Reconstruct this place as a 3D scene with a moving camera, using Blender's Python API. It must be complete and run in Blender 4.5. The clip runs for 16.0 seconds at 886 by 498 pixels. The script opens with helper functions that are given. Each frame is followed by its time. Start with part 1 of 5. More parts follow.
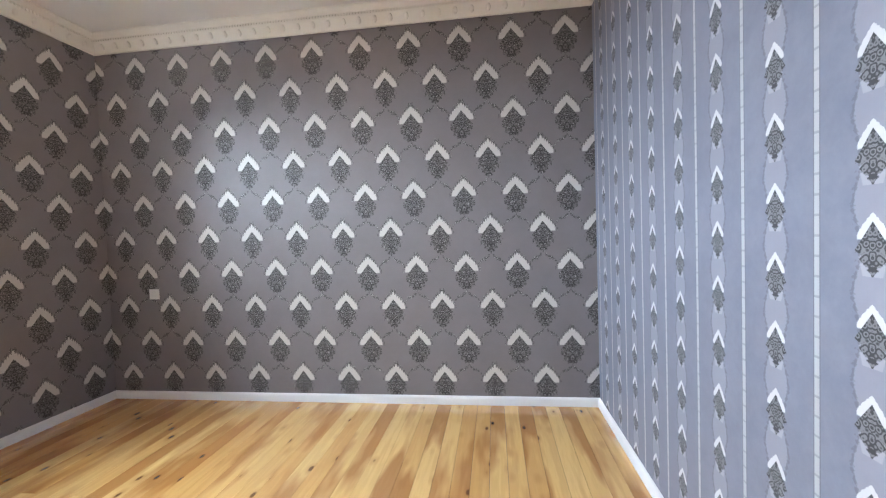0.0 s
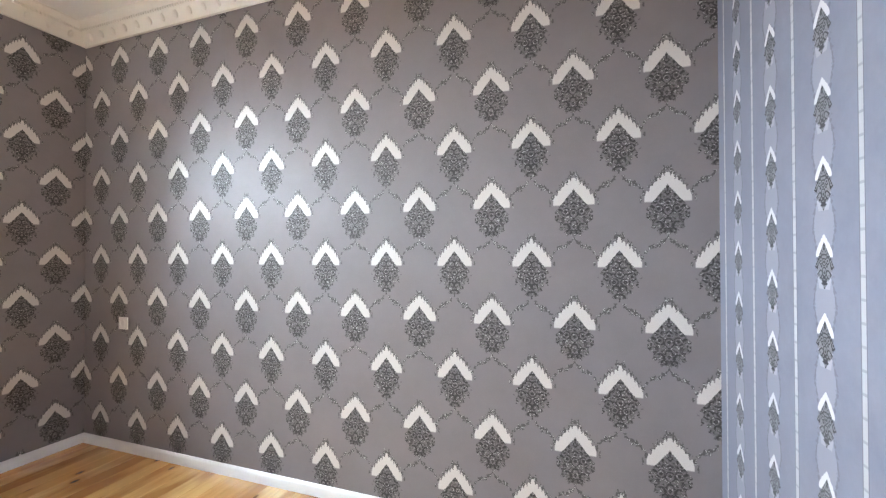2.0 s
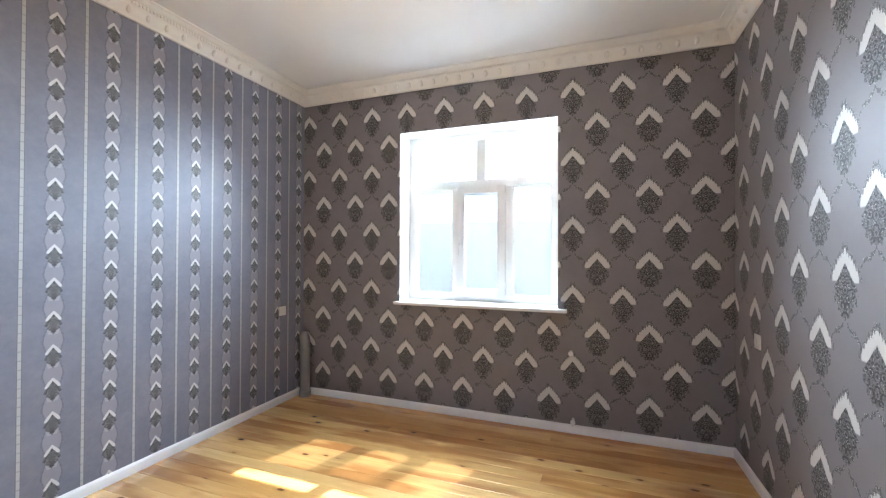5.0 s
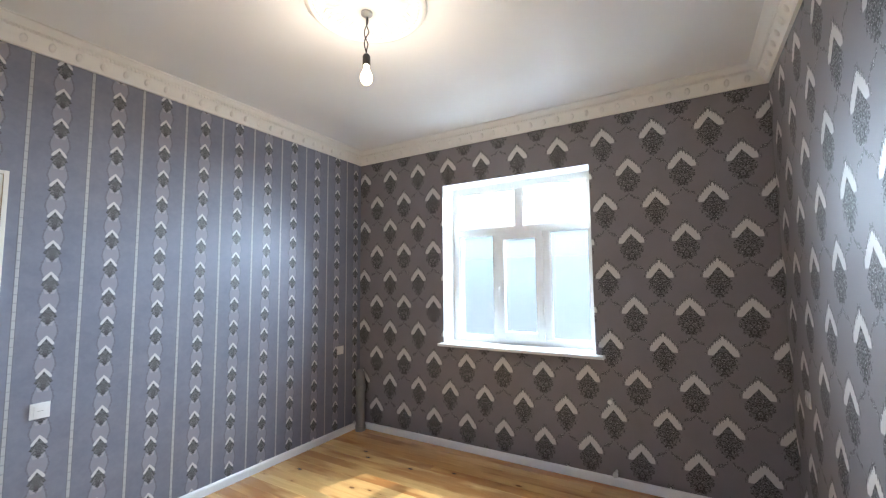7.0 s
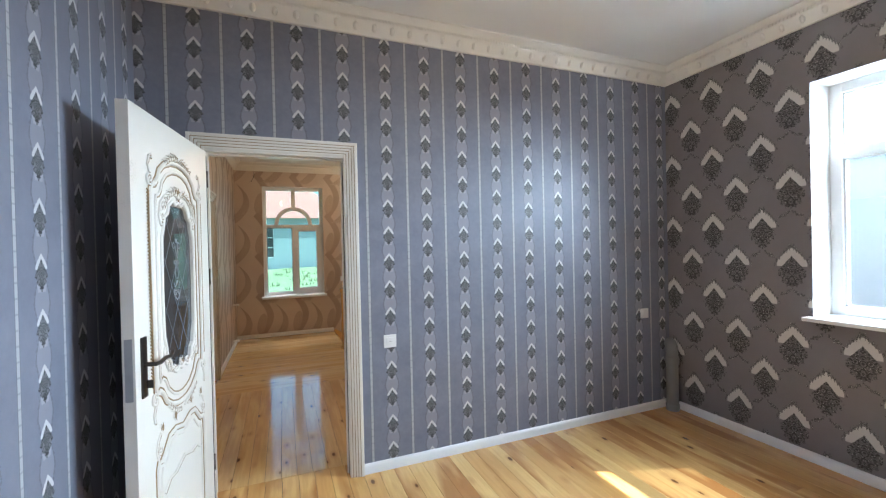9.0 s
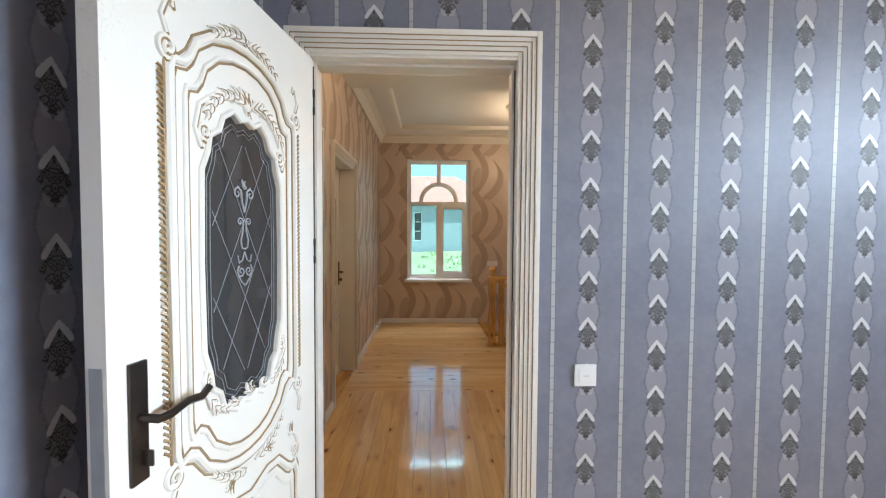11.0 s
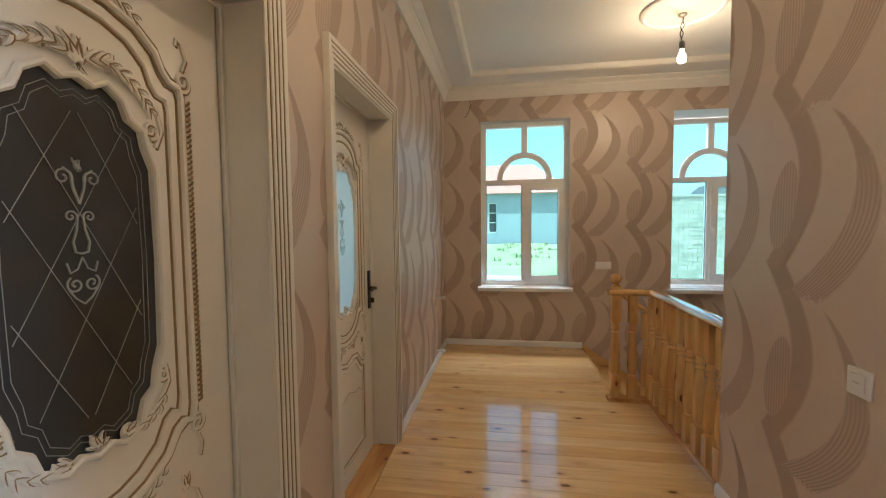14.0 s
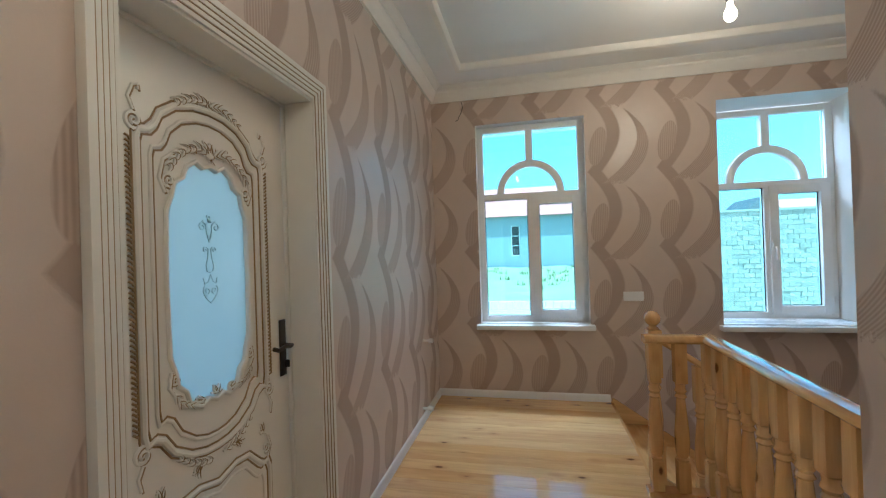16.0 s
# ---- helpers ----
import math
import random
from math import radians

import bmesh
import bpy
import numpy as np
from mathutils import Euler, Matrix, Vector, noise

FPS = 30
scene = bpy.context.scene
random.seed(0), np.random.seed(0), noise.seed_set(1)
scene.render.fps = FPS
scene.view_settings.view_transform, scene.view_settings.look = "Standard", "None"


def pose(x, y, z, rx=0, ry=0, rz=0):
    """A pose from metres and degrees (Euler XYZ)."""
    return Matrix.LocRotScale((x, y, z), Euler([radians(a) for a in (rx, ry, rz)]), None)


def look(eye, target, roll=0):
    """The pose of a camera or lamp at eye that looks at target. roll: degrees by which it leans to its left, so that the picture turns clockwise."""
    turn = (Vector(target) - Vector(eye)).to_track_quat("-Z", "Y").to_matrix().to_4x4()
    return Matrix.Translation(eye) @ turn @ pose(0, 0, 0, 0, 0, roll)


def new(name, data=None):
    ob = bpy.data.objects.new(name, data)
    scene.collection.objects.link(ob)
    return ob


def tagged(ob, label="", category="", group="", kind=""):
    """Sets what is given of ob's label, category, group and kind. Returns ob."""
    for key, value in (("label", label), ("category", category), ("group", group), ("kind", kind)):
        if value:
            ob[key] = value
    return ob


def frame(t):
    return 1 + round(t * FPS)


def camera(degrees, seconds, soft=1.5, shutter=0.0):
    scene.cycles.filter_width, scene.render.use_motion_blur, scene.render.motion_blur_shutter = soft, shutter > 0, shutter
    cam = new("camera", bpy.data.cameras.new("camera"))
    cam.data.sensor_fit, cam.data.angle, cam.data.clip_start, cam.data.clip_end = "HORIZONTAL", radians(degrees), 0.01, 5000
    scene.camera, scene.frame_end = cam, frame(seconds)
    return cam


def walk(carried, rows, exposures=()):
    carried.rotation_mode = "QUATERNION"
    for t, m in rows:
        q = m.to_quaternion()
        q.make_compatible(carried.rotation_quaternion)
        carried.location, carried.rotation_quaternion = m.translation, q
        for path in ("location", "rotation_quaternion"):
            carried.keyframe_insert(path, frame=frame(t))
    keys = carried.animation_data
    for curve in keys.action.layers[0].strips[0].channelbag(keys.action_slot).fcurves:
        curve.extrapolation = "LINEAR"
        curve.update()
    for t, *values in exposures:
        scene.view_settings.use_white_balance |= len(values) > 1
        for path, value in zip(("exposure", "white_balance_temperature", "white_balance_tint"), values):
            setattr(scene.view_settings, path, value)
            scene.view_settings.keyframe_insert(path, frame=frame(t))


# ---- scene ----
cam = camera(95.0, 16.0, soft=1.25)
PATH = [
    (0, (0.006, -0.034, 1.277), (-0.246, 1.949, 1.204), -2.0),
    (0.5, (0.015, 0.19, 1.347), (-0.445, 2.136, 1.337), -3.8),
    (1, (0.124, 0.429, 1.363), (-0.591, 2.297, 1.392), -3.4),
    (1.5, (0.173, 0.72, 1.333), (-0.444, 2.623, 1.35), -1.2),
    (2, (0.216, 1.052, 1.339), (-0.446, 2.939, 1.359), -0.2),
    (2.5, (0.296, 1.299, 1.365), (-0.873, 2.919, 1.272), -0.7),
    (3, (0.158, 1.514, 1.355), (-1.314, 2.867, 1.313), 2.0),
    (3.5, (-0.056, 1.69, 1.411), (-1.897, 2.47, 1.44), 1.2),
    (4, (-0.159, 1.842, 1.397), (-2.155, 1.723, 1.404), 1.3),
    (4.5, (-0.072, 1.957, 1.398), (-1.994, 1.402, 1.413), -0.0),
    (5, (0.115, 2.052, 1.381), (-1.759, 1.354, 1.401), 0.2),
    (5.2, (0.163, 2.119, 1.38), (-1.702, 1.398, 1.399), 0.1),
    (7.3, (0.182, 2.424, 1.525), (-1.506, 1.361, 1.675), -1.1),
    (7.5, (0.171, 2.381, 1.518), (-1.501, 1.289, 1.624), -1.3),
    (8, (0.19, 2.23, 1.514), (-1.357, 0.962, 1.567), -1.6),
    (8.5, (0.168, 2.101, 1.484), (-1.065, 0.527, 1.501), -1.6),
    (9, (0.003, 1.978, 1.463), (-0.73, 0.117, 1.447), -1.3),
    (9.5, (-0.068, 1.774, 1.435), (-0.403, -0.195, 1.35), -1.5),
    (9.7, (-0.079, 1.65, 1.428), (-0.369, -0.327, 1.345), -1.3),
    (11.8, (-0.02, 0.417, 1.339), (0.048, -1.581, 1.269), -0.1),
    (12, (-0.039, 0.297, 1.33), (0.061, -1.699, 1.267), -0.5),
    (12.5, (-0.053, -0.001, 1.366), (0.129, -1.992, 1.318), -1.1),
    (13, (0.035, -0.297, 1.375), (0.151, -2.292, 1.312), -1.0),
    (13.5, (0.08, -0.532, 1.358), (0.246, -2.522, 1.237), -0.7),
    (14, (0.044, -0.803, 1.369), (0.345, -2.777, 1.256), -0.6),
    (14.5, (0.082, -1.02, 1.377), (0.612, -2.946, 1.292), -2.2),
    (15, (0.081, -1.234, 1.391), (0.517, -3.186, 1.383), -1.9),
    (15.5, (-0.058, -1.482, 1.386), (0.468, -3.411, 1.37), -1.1),
    (16, (-0.154, -1.65, 1.366), (0.264, -3.606, 1.376), -1.9),
]
EXPOSURES = [(0.0, 1.95, 6150, 17), (0.5, 2.12, 6150, 17), (1.0, 2.15, 6350, 17), (2.5, 2.40, 6400, 17), (3.5, 2.18, 6250, 17), (4.5, 2.02, 6200, 17), (5.0, 1.96, 6100, 16), (8.0, 1.75, 5850, 13), (9.0, 1.74, 5850, 12), (9.6, 1.92, 5900, 13), (12.0, 1.65, 6350, 16),
             (12.8, 1.55, 6450, 16), (13.5, 1.68, 6400, 14), (14.1, 1.92, 5650, 10), (14.5, 2.06, 5000, 7), (15.0, 2.08, 4820, 6), (16.0, 1.97, 4720, 5)]
walk(cam, [(t, look(eye, target, roll)) for t, eye, target, roll in PATH], EXPOSURES)

# ---- plan, in metres ----
XW, XE, YN, YS = -3.18, 0.725, 2.955, -0.65      # bedroom inner faces
CEIL = 2.95
HW, HN, HS = -1.014, -0.810, -5.424               # hall inner faces
BEAM0, BEAM1, BEAMZ = -2.68, -3.02, 2.75
STAIR_W, STAIR_N = -3.05, -2.96
GROUND = -2.6

# ---- sky, sun and lamps ----
world = bpy.data.worlds.new("sky")
scene.world = world
world.use_nodes = True
wt = world.node_tree
sky = wt.nodes.new("ShaderNodeTexSky")
sky.sky_type, sky.sun_disc = "NISHITA", False
SUN_FROM = Vector((-1.62, 0.57, 2.20)).normalized()
sky.sun_elevation = math.asin(SUN_FROM.z)
sky.sun_rotation = math.atan2(SUN_FROM.x, SUN_FROM.y)
sky.air_density, sky.dust_density = 1.0, 3.0
wt.links.new(sky.outputs[0], wt.nodes["Background"].inputs[0])
wt.nodes["Background"].inputs[1].default_value = 0.15
sun = new("sun", bpy.data.lights.new("sun", "SUN"))
sun.data.energy, sun.data.angle, sun.data.color = 5.0, radians(0.5), (1.0, 0.95, 0.86)
sun.matrix_world = look((0, 0, 0), -SUN_FROM)


def lamp_area(name, m, w, h, watts, color):
    ob = new(name, bpy.data.lights.new(name, "AREA"))
    ob.data.shape, ob.data.size, ob.data.size_y = "RECTANGLE", w, h
    ob.data.energy, ob.data.color = watts, color
    ob.matrix_world = m
    return ob


def lamp_bulb(name, place, watts, r=0.03, color=(1.0, 0.72, 0.42)):
    ob = new(name, bpy.data.lights.new(name, "POINT"))
    ob.data.energy, ob.data.color, ob.data.shadow_soft_size = watts, color, r
    ob.location = place
    return ob


# area lamps added outside the windows, standing in for the sky's light
lamp_area("bedroom_sky_fill", look((-3.98, 1.095, 2.78), (-2.55, 1.095, 1.10)), 1.90, 1.60, 590, (0.74, 0.91, 1.0))
BULB_ROOM, BULB_HALL, BULB_PASSAGE = Vector((-1.33, 1.07, 2.645)), Vector((-1.255, -4.12, 2.675)), Vector((0.02, -2.0, 2.70))
for x, watts in ((-0.175, 36), (-2.20, 20)):
    lamp_area("hall_sky_fill", look((x, -6.32, 3.20), (x, -4.6, 1.35)), 1.00, 0.80, watts, (0.90, 0.97, 1.0))
lamp_bulb("bedroom_bulb_light", BULB_ROOM - Vector((0, 0, 0.07)), 4.6, 0.03, (1.0, 0.82, 0.62))
lamp_bulb("hall_bulb_light", BULB_HALL - Vector((0, 0, 0.07)), 4.5)
lamp_bulb("passage_bulb_light", BULB_PASSAGE - Vector((0, 0, 0.07)), 2.5)


# ---- materials ----
class Ex:
    """A number in a node tree, with the usual arithmetic."""

    def __init__(self, tree, sock):
        self.tree, self.sock = tree, sock

    def op(self, kind, *others, clamp=False):
        n = self.tree.nodes.new("ShaderNodeMath")
        n.operation, n.use_clamp = kind, clamp
        for slot, v in zip(n.inputs, (self, *others)):
            if isinstance(v, Ex):
                self.tree.links.new(v.sock, slot)
            else:
                slot.default_value = v
        return Ex(self.tree, n.outputs[0])

    def __add__(self, o): return self.op("ADD", o)
    def __radd__(self, o): return self.op("ADD", o)
    def __sub__(self, o): return self.op("SUBTRACT", o)
    def __rsub__(self, o): return (self * -1.0) + o
    def __mul__(self, o): return self.op("MULTIPLY", o)
    def __rmul__(self, o): return self.op("MULTIPLY", o)
    def __truediv__(self, o): return self.op("DIVIDE", o)
    def abs(self): return self.op("ABSOLUTE")
    def sin(self): return self.op("SINE")
    def floor(self): return self.op("FLOOR")
    def frac(self): return self.op("FRACT")
    def min(self, o): return self.op("MINIMUM", o)
    def max(self, o): return self.op("MAXIMUM", o)
    def sqrt(self): return self.op("SQRT")
    def clamp(self): return self.op("ADD", 0.0, clamp=True)

    def under(self, edge, soft):
        """1 where the value lies below edge, 0 above, over the width soft."""
        return (((edge - self) if isinstance(edge, Ex) else (self * -1.0 + edge)) / soft + 0.5).clamp()

    def over(self, edge, soft):
        return 1.0 - self.under(edge, soft)


def material(name):
    m = bpy.data.materials.new(name)
    m.use_nodes = True
    return m, m.node_tree, m.node_tree.nodes["Principled BSDF"]


def vec(tree, x, y, z):
    n = tree.nodes.new("ShaderNodeCombineXYZ")
    for slot, v in zip(n.inputs, (x, y, z)):
        if isinstance(v, Ex):
            tree.links.new(v.sock, slot)
        else:
            slot.default_value = v
    return n.outputs[0]


def place(tree, local=False):
    """World place of the shaded point, or its place on its own object."""
    if local:
        src = tree.nodes.new("ShaderNodeTexCoord").outputs["Object"]
    else:
        src = tree.nodes.new("ShaderNodeNewGeometry").outputs["Position"]
    sep = tree.nodes.new("ShaderNodeSeparateXYZ")
    tree.links.new(src, sep.inputs[0])
    return [Ex(tree, o) for o in sep.outputs]


def noise_of(tree, v, scale, detail=2.0, rough=0.5):
    n = tree.nodes.new("ShaderNodeTexNoise")
    n.inputs["Scale"].default_value, n.inputs["Detail"].default_value, n.inputs["Roughness"].default_value = scale, detail, rough
    tree.links.new(v, n.inputs["Vector"])
    return Ex(tree, n.outputs[0])


def cells_of(tree, v, scale, feature="F1"):
    n = tree.nodes.new("ShaderNodeTexVoronoi")
    n.feature = feature
    n.inputs["Scale"].default_value = scale
    tree.links.new(v, n.inputs["Vector"])
    return Ex(tree, n.outputs["Distance"])


def mix(tree, fac, a, b):
    n = tree.nodes.new("ShaderNodeMix")
    n.data_type = "RGBA"
    if isinstance(fac, Ex):
        tree.links.new(fac.sock, n.inputs[0])
    else:
        n.inputs[0].default_value = fac
    for slot, v in ((n.inputs[6], a), (n.inputs[7], b)):
        if isinstance(v, tuple):
            slot.default_value = (*v, 1.0)
        else:
            tree.links.new(v, slot)
    return n.outputs[2]


def bump(tree, bsdf, height, strength, distance=0.002):
    n = tree.nodes.new("ShaderNodeBump")
    n.inputs["Strength"].default_value, n.inputs["Distance"].default_value = strength, distance
    tree.links.new(height.sock, n.inputs["Height"])
    tree.links.new(n.outputs[0], bsdf.inputs["Normal"])


def set_in(tree, bsdf, **values):
    for key, v in values.items():
        slot = bsdf.inputs[key.replace("_", " ")]
        if isinstance(v, Ex):
            tree.links.new(v.sock, slot)
        elif isinstance(v, tuple):
            slot.default_value = (*v, 1.0) if len(v) == 3 else v
        elif isinstance(v, (int, float)):
            slot.default_value = v
        else:
            tree.links.new(v, slot)


def damask(name, axis, u0, z0, pu, pz):
    """Grey embossed paper with a half-drop damask: a pale scalloped chevron over dark filigree, joined by vines."""
    m, t, b = material(name)
    p = place(t)
    u, z = p[axis], p[2]
    white = dark = vine = fil = None
    for du, dz in ((0.0, 0.0), (0.5, 0.5)):
        # local place from the motif's tip; a is mirrored
        cu = (u - u0) / pu - du
        a = ((cu + 0.5).frac() - 0.5).abs() * pu
        cz = (z - z0) / pz - dz
        bz = ((cz + 0.62).frac() - 0.62) * pz                   # -0.62..0.38 of a repeat; tip at 0
        v2 = vec(t, a, bz, 3.7 * du)
        n1 = noise_of(t, v2, 60.0, 2.0)
        wob = ((a * 420.0).sin()) * 0.006 + (n1 - 0.5) * 0.020 + (noise_of(t, v2, 150.0, 2.0) - 0.5) * 0.034
        outer = bz + a * 0.66 + a * a * 4.6 - wob
        inner = bz + a * 1.25 + 0.050 + (n1 - 0.5) * 0.024
        w = outer.under(0.0, 0.004) * inner.over(0.0, 0.004) * a.under(0.088, 0.004) * bz.over(-0.122, 0.006)
        # outline of the filigree: half width against height
        h = (bz + 0.262).max(0.0)
        half = ((h * 0.056).sqrt() + 0.004).min(0.094 - (bz + 0.150).abs() * 0.35).min(((bz * -1.0) - 0.028).max(0.0) * 1.0)
        n2 = noise_of(t, v2, 46.0, 3.0, 0.6)
        d = (a - half - (n2 - 0.5) * 0.095 - (n1 - 0.5) * 0.045).under(0.0, 0.004) * bz.under(-0.02, 0.004) * bz.over(-0.27, 0.004) * inner.under(0.0, 0.004)
        d = d * (noise_of(t, v2, 72.0, 2.0).over(0.43, 0.07) * 0.72 + 0.28)
        f = ((cells_of(t, v2, 30.0) * 17.0 + noise_of(t, v2, 40.0, 2.0) * 5.0).sin() * 0.5 + 0.5) * 0.55 + noise_of(t, v2, 95.0, 2.0) * 0.45
        # dark leaves round the chevron's edge and two feelers on its tip
        fr = (outer - 0.008).abs().under(0.014, 0.004) * n1.over(0.49, 0.06) * a.under(0.105, 0.004) * bz.over(-0.13, 0.004)
        feel = (a - 0.012 - (bz - 0.02).max(0.0) * 0.2).abs().under(0.003, 0.002) * bz.over(0.0, 0.002) * bz.under(0.03, 0.002)
        # vines down to the neighbours' shoulders
        vy = bz + 0.268 + a * 0.85 + (a * 70.0).sin() * 0.006
        vi = vy.abs().under(0.0030, 0.003) * a.under(0.100, 0.004) * n1.over(0.42, 0.1)
        le = vy.abs().under(n1 * 0.060 - 0.022, 0.003) * a.under(0.105, 0.004)
        vi = vi.max(le).max(fr).max(feel)
        white = w if white is None else white.max(w)
        dark = d if dark is None else dark.max(d)
        vine = vi if vine is None else vine.max(vi)
        fil = f * d if fil is None else fil.max(f * d)
    pos = vec(t, p[0], p[1], p[2])
    cloud = noise_of(t, pos, 5.0, 4.0, 0.6)
    fine = noise_of(t, pos, 240.0, 2.0)
    ground = mix(t, cloud, (0.190, 0.174, 0.180), (0.262, 0.242, 0.252))
    ground = mix(t, fine.over(0.62, 0.1) * 0.25, ground, (0.27, 0.26, 0.27))
    spark = noise_of(t, pos, 150.0, 1.0).over(0.62, 0.06)
    filc = mix(t, (fil * 2.2 - 0.70).clamp(), (0.026, 0.024, 0.024), (0.150, 0.140, 0.140))
    filc = mix(t, spark * fil.over(0.50, 0.2) * 0.55, filc, (0.75, 0.74, 0.73))
    col = mix(t, vine * 0.75, ground, (0.060, 0.056, 0.056))
    col = mix(t, vine * spark * 0.6, col, (0.75, 0.74, 0.73))
    col = mix(t, dark * 0.92, col, filc)
    chev = mix(t, fine, (0.60, 0.575, 0.555), (0.76, 0.735, 0.715))
    col = mix(t, white, col, chev)
    set_in(t, b, Base_Color=col, Roughness=0.54 - white * 0.1 + dark * 0.08 + (cloud - 0.5) * 0.12, Specular_IOR_Level=0.55)
    bump(t, b, white * 0.6 + dark * 0.5 + fil * 1.0 + vine * 0.7 + fine * 0.25 + cloud * 0.5, 0.6, 0.0018)
    return m


def striped(name, axis, u0, z0, pu, pz):
    """Lavender-grey paper in bands: beaded silver lines, and between them columns of small half-drop motifs."""
    m, t, b = material(name)
    p = place(t)
    u, z = p[axis], p[2]
    cu = (u - u0) / pu + 0.5
    col_no = cu.floor()
    a = (cu.frac() - 0.5).abs() * pu                              # from the motif column's middle
    drop = ((col_no * 0.5).frac())
    bz = (((z - z0) / pz - drop + 0.7).frac() - 0.7) * pz          # tip at 0
    v2 = vec(t, a, bz, 0.0)
    n1 = noise_of(t, v2, 110.0, 2.0)
    n2 = noise_of(t, v2, 90.0, 3.0)
    outer = bz + a * 0.95 + a * a * 7.0 - (n1 - 0.5) * 0.014
    inner = bz + a * 1.45 + 0.017
    white = outer.under(0.0, 0.002) * inner.over(0.0, 0.002) * a.under(0.034, 0.002) * bz.over(-0.052, 0.003)
    half = (0.046 - (bz + 0.062).abs() * 0.70)
    dark = (a - half - (n2 - 0.5) * 0.036).under(0.0, 0.003) * inner.under(0.0, 0.002) * bz.under(-0.014, 0.002)
    fil = ((cells_of(t, v2, 75.0) * 15.0 + noise_of(t, v2, 90.0, 2.0) * 5.0).sin() * 0.5 + 0.5) * dark
    # pale spade between two motifs, dark chains round it
    wav = 0.032 + (bz * (6.2832 / pz) + 0.9).sin() * 0.009
    pale = a.under(wav, 0.003)
    chain = (a - wav - 0.003).abs().under(n1 * 0.030 - 0.0118, 0.002)
    spade = (bz + 0.105).abs().under(0.052, 0.006) * (a - 0.030 + (bz + 0.09).abs() * 0.25).under(0.0, 0.003)
    # silver lines halfway between the columns
    e = (0.5 * pu) - a
    line = (e - 0.0).abs().under(0.0075, 0.001)
    edge = (e - 0.0088).abs().under(0.0014, 0.001)
    bead = (z / 0.046).frac().under(0.12, 0.05) * line
    pos = vec(t, p[0], p[1], p[2])
    cloud = ((noise_of(t, pos, 7.0, 4.0, 0.62) - 0.5) * 1.7 + (noise_of(t, pos, 38.0, 3.0, 0.6) - 0.5) * 0.8 + 0.5).clamp()
    fine = noise_of(t, pos, 260.0, 2.0)
    ground = mix(t, cloud, (0.165, 0.174, 0.225), (0.228, 0.238, 0.296))
    col = mix(t, pale * 0.42, ground, (0.38, 0.365, 0.415))
    col = mix(t, spade * 0.5, col, (0.46, 0.44, 0.49))
    col = mix(t, chain * 0.45, col, (0.10, 0.10, 0.115))
    filc = mix(t, (fil * 1.6 - 0.4).clamp(), (0.020, 0.020, 0.023), (0.19, 0.19, 0.20))
    col = mix(t, dark * 0.95, col, filc)
    col = mix(t, white, col, (0.63, 0.62, 0.63))
    col = mix(t, edge * 0.8, col, (0.13, 0.13, 0.15))
    col = mix(t, line, col, (0.44, 0.435, 0.45))
    col = mix(t, bead * 0.6, col, (0.22, 0.22, 0.24))
    set_in(t, b, Base_Color=col, Roughness=0.52 - line * 0.12 - white * 0.08 + (cloud - 0.5) * 0.14, Specular_IOR_Level=0.55)
    bump(t, b, line * 0.8 + bead * 0.5 + white * 0.6 + dark * 0.4 + fil * 0.6 + cloud * 0.5 + fine * 0.2, 0.5, 0.0016)
    return m


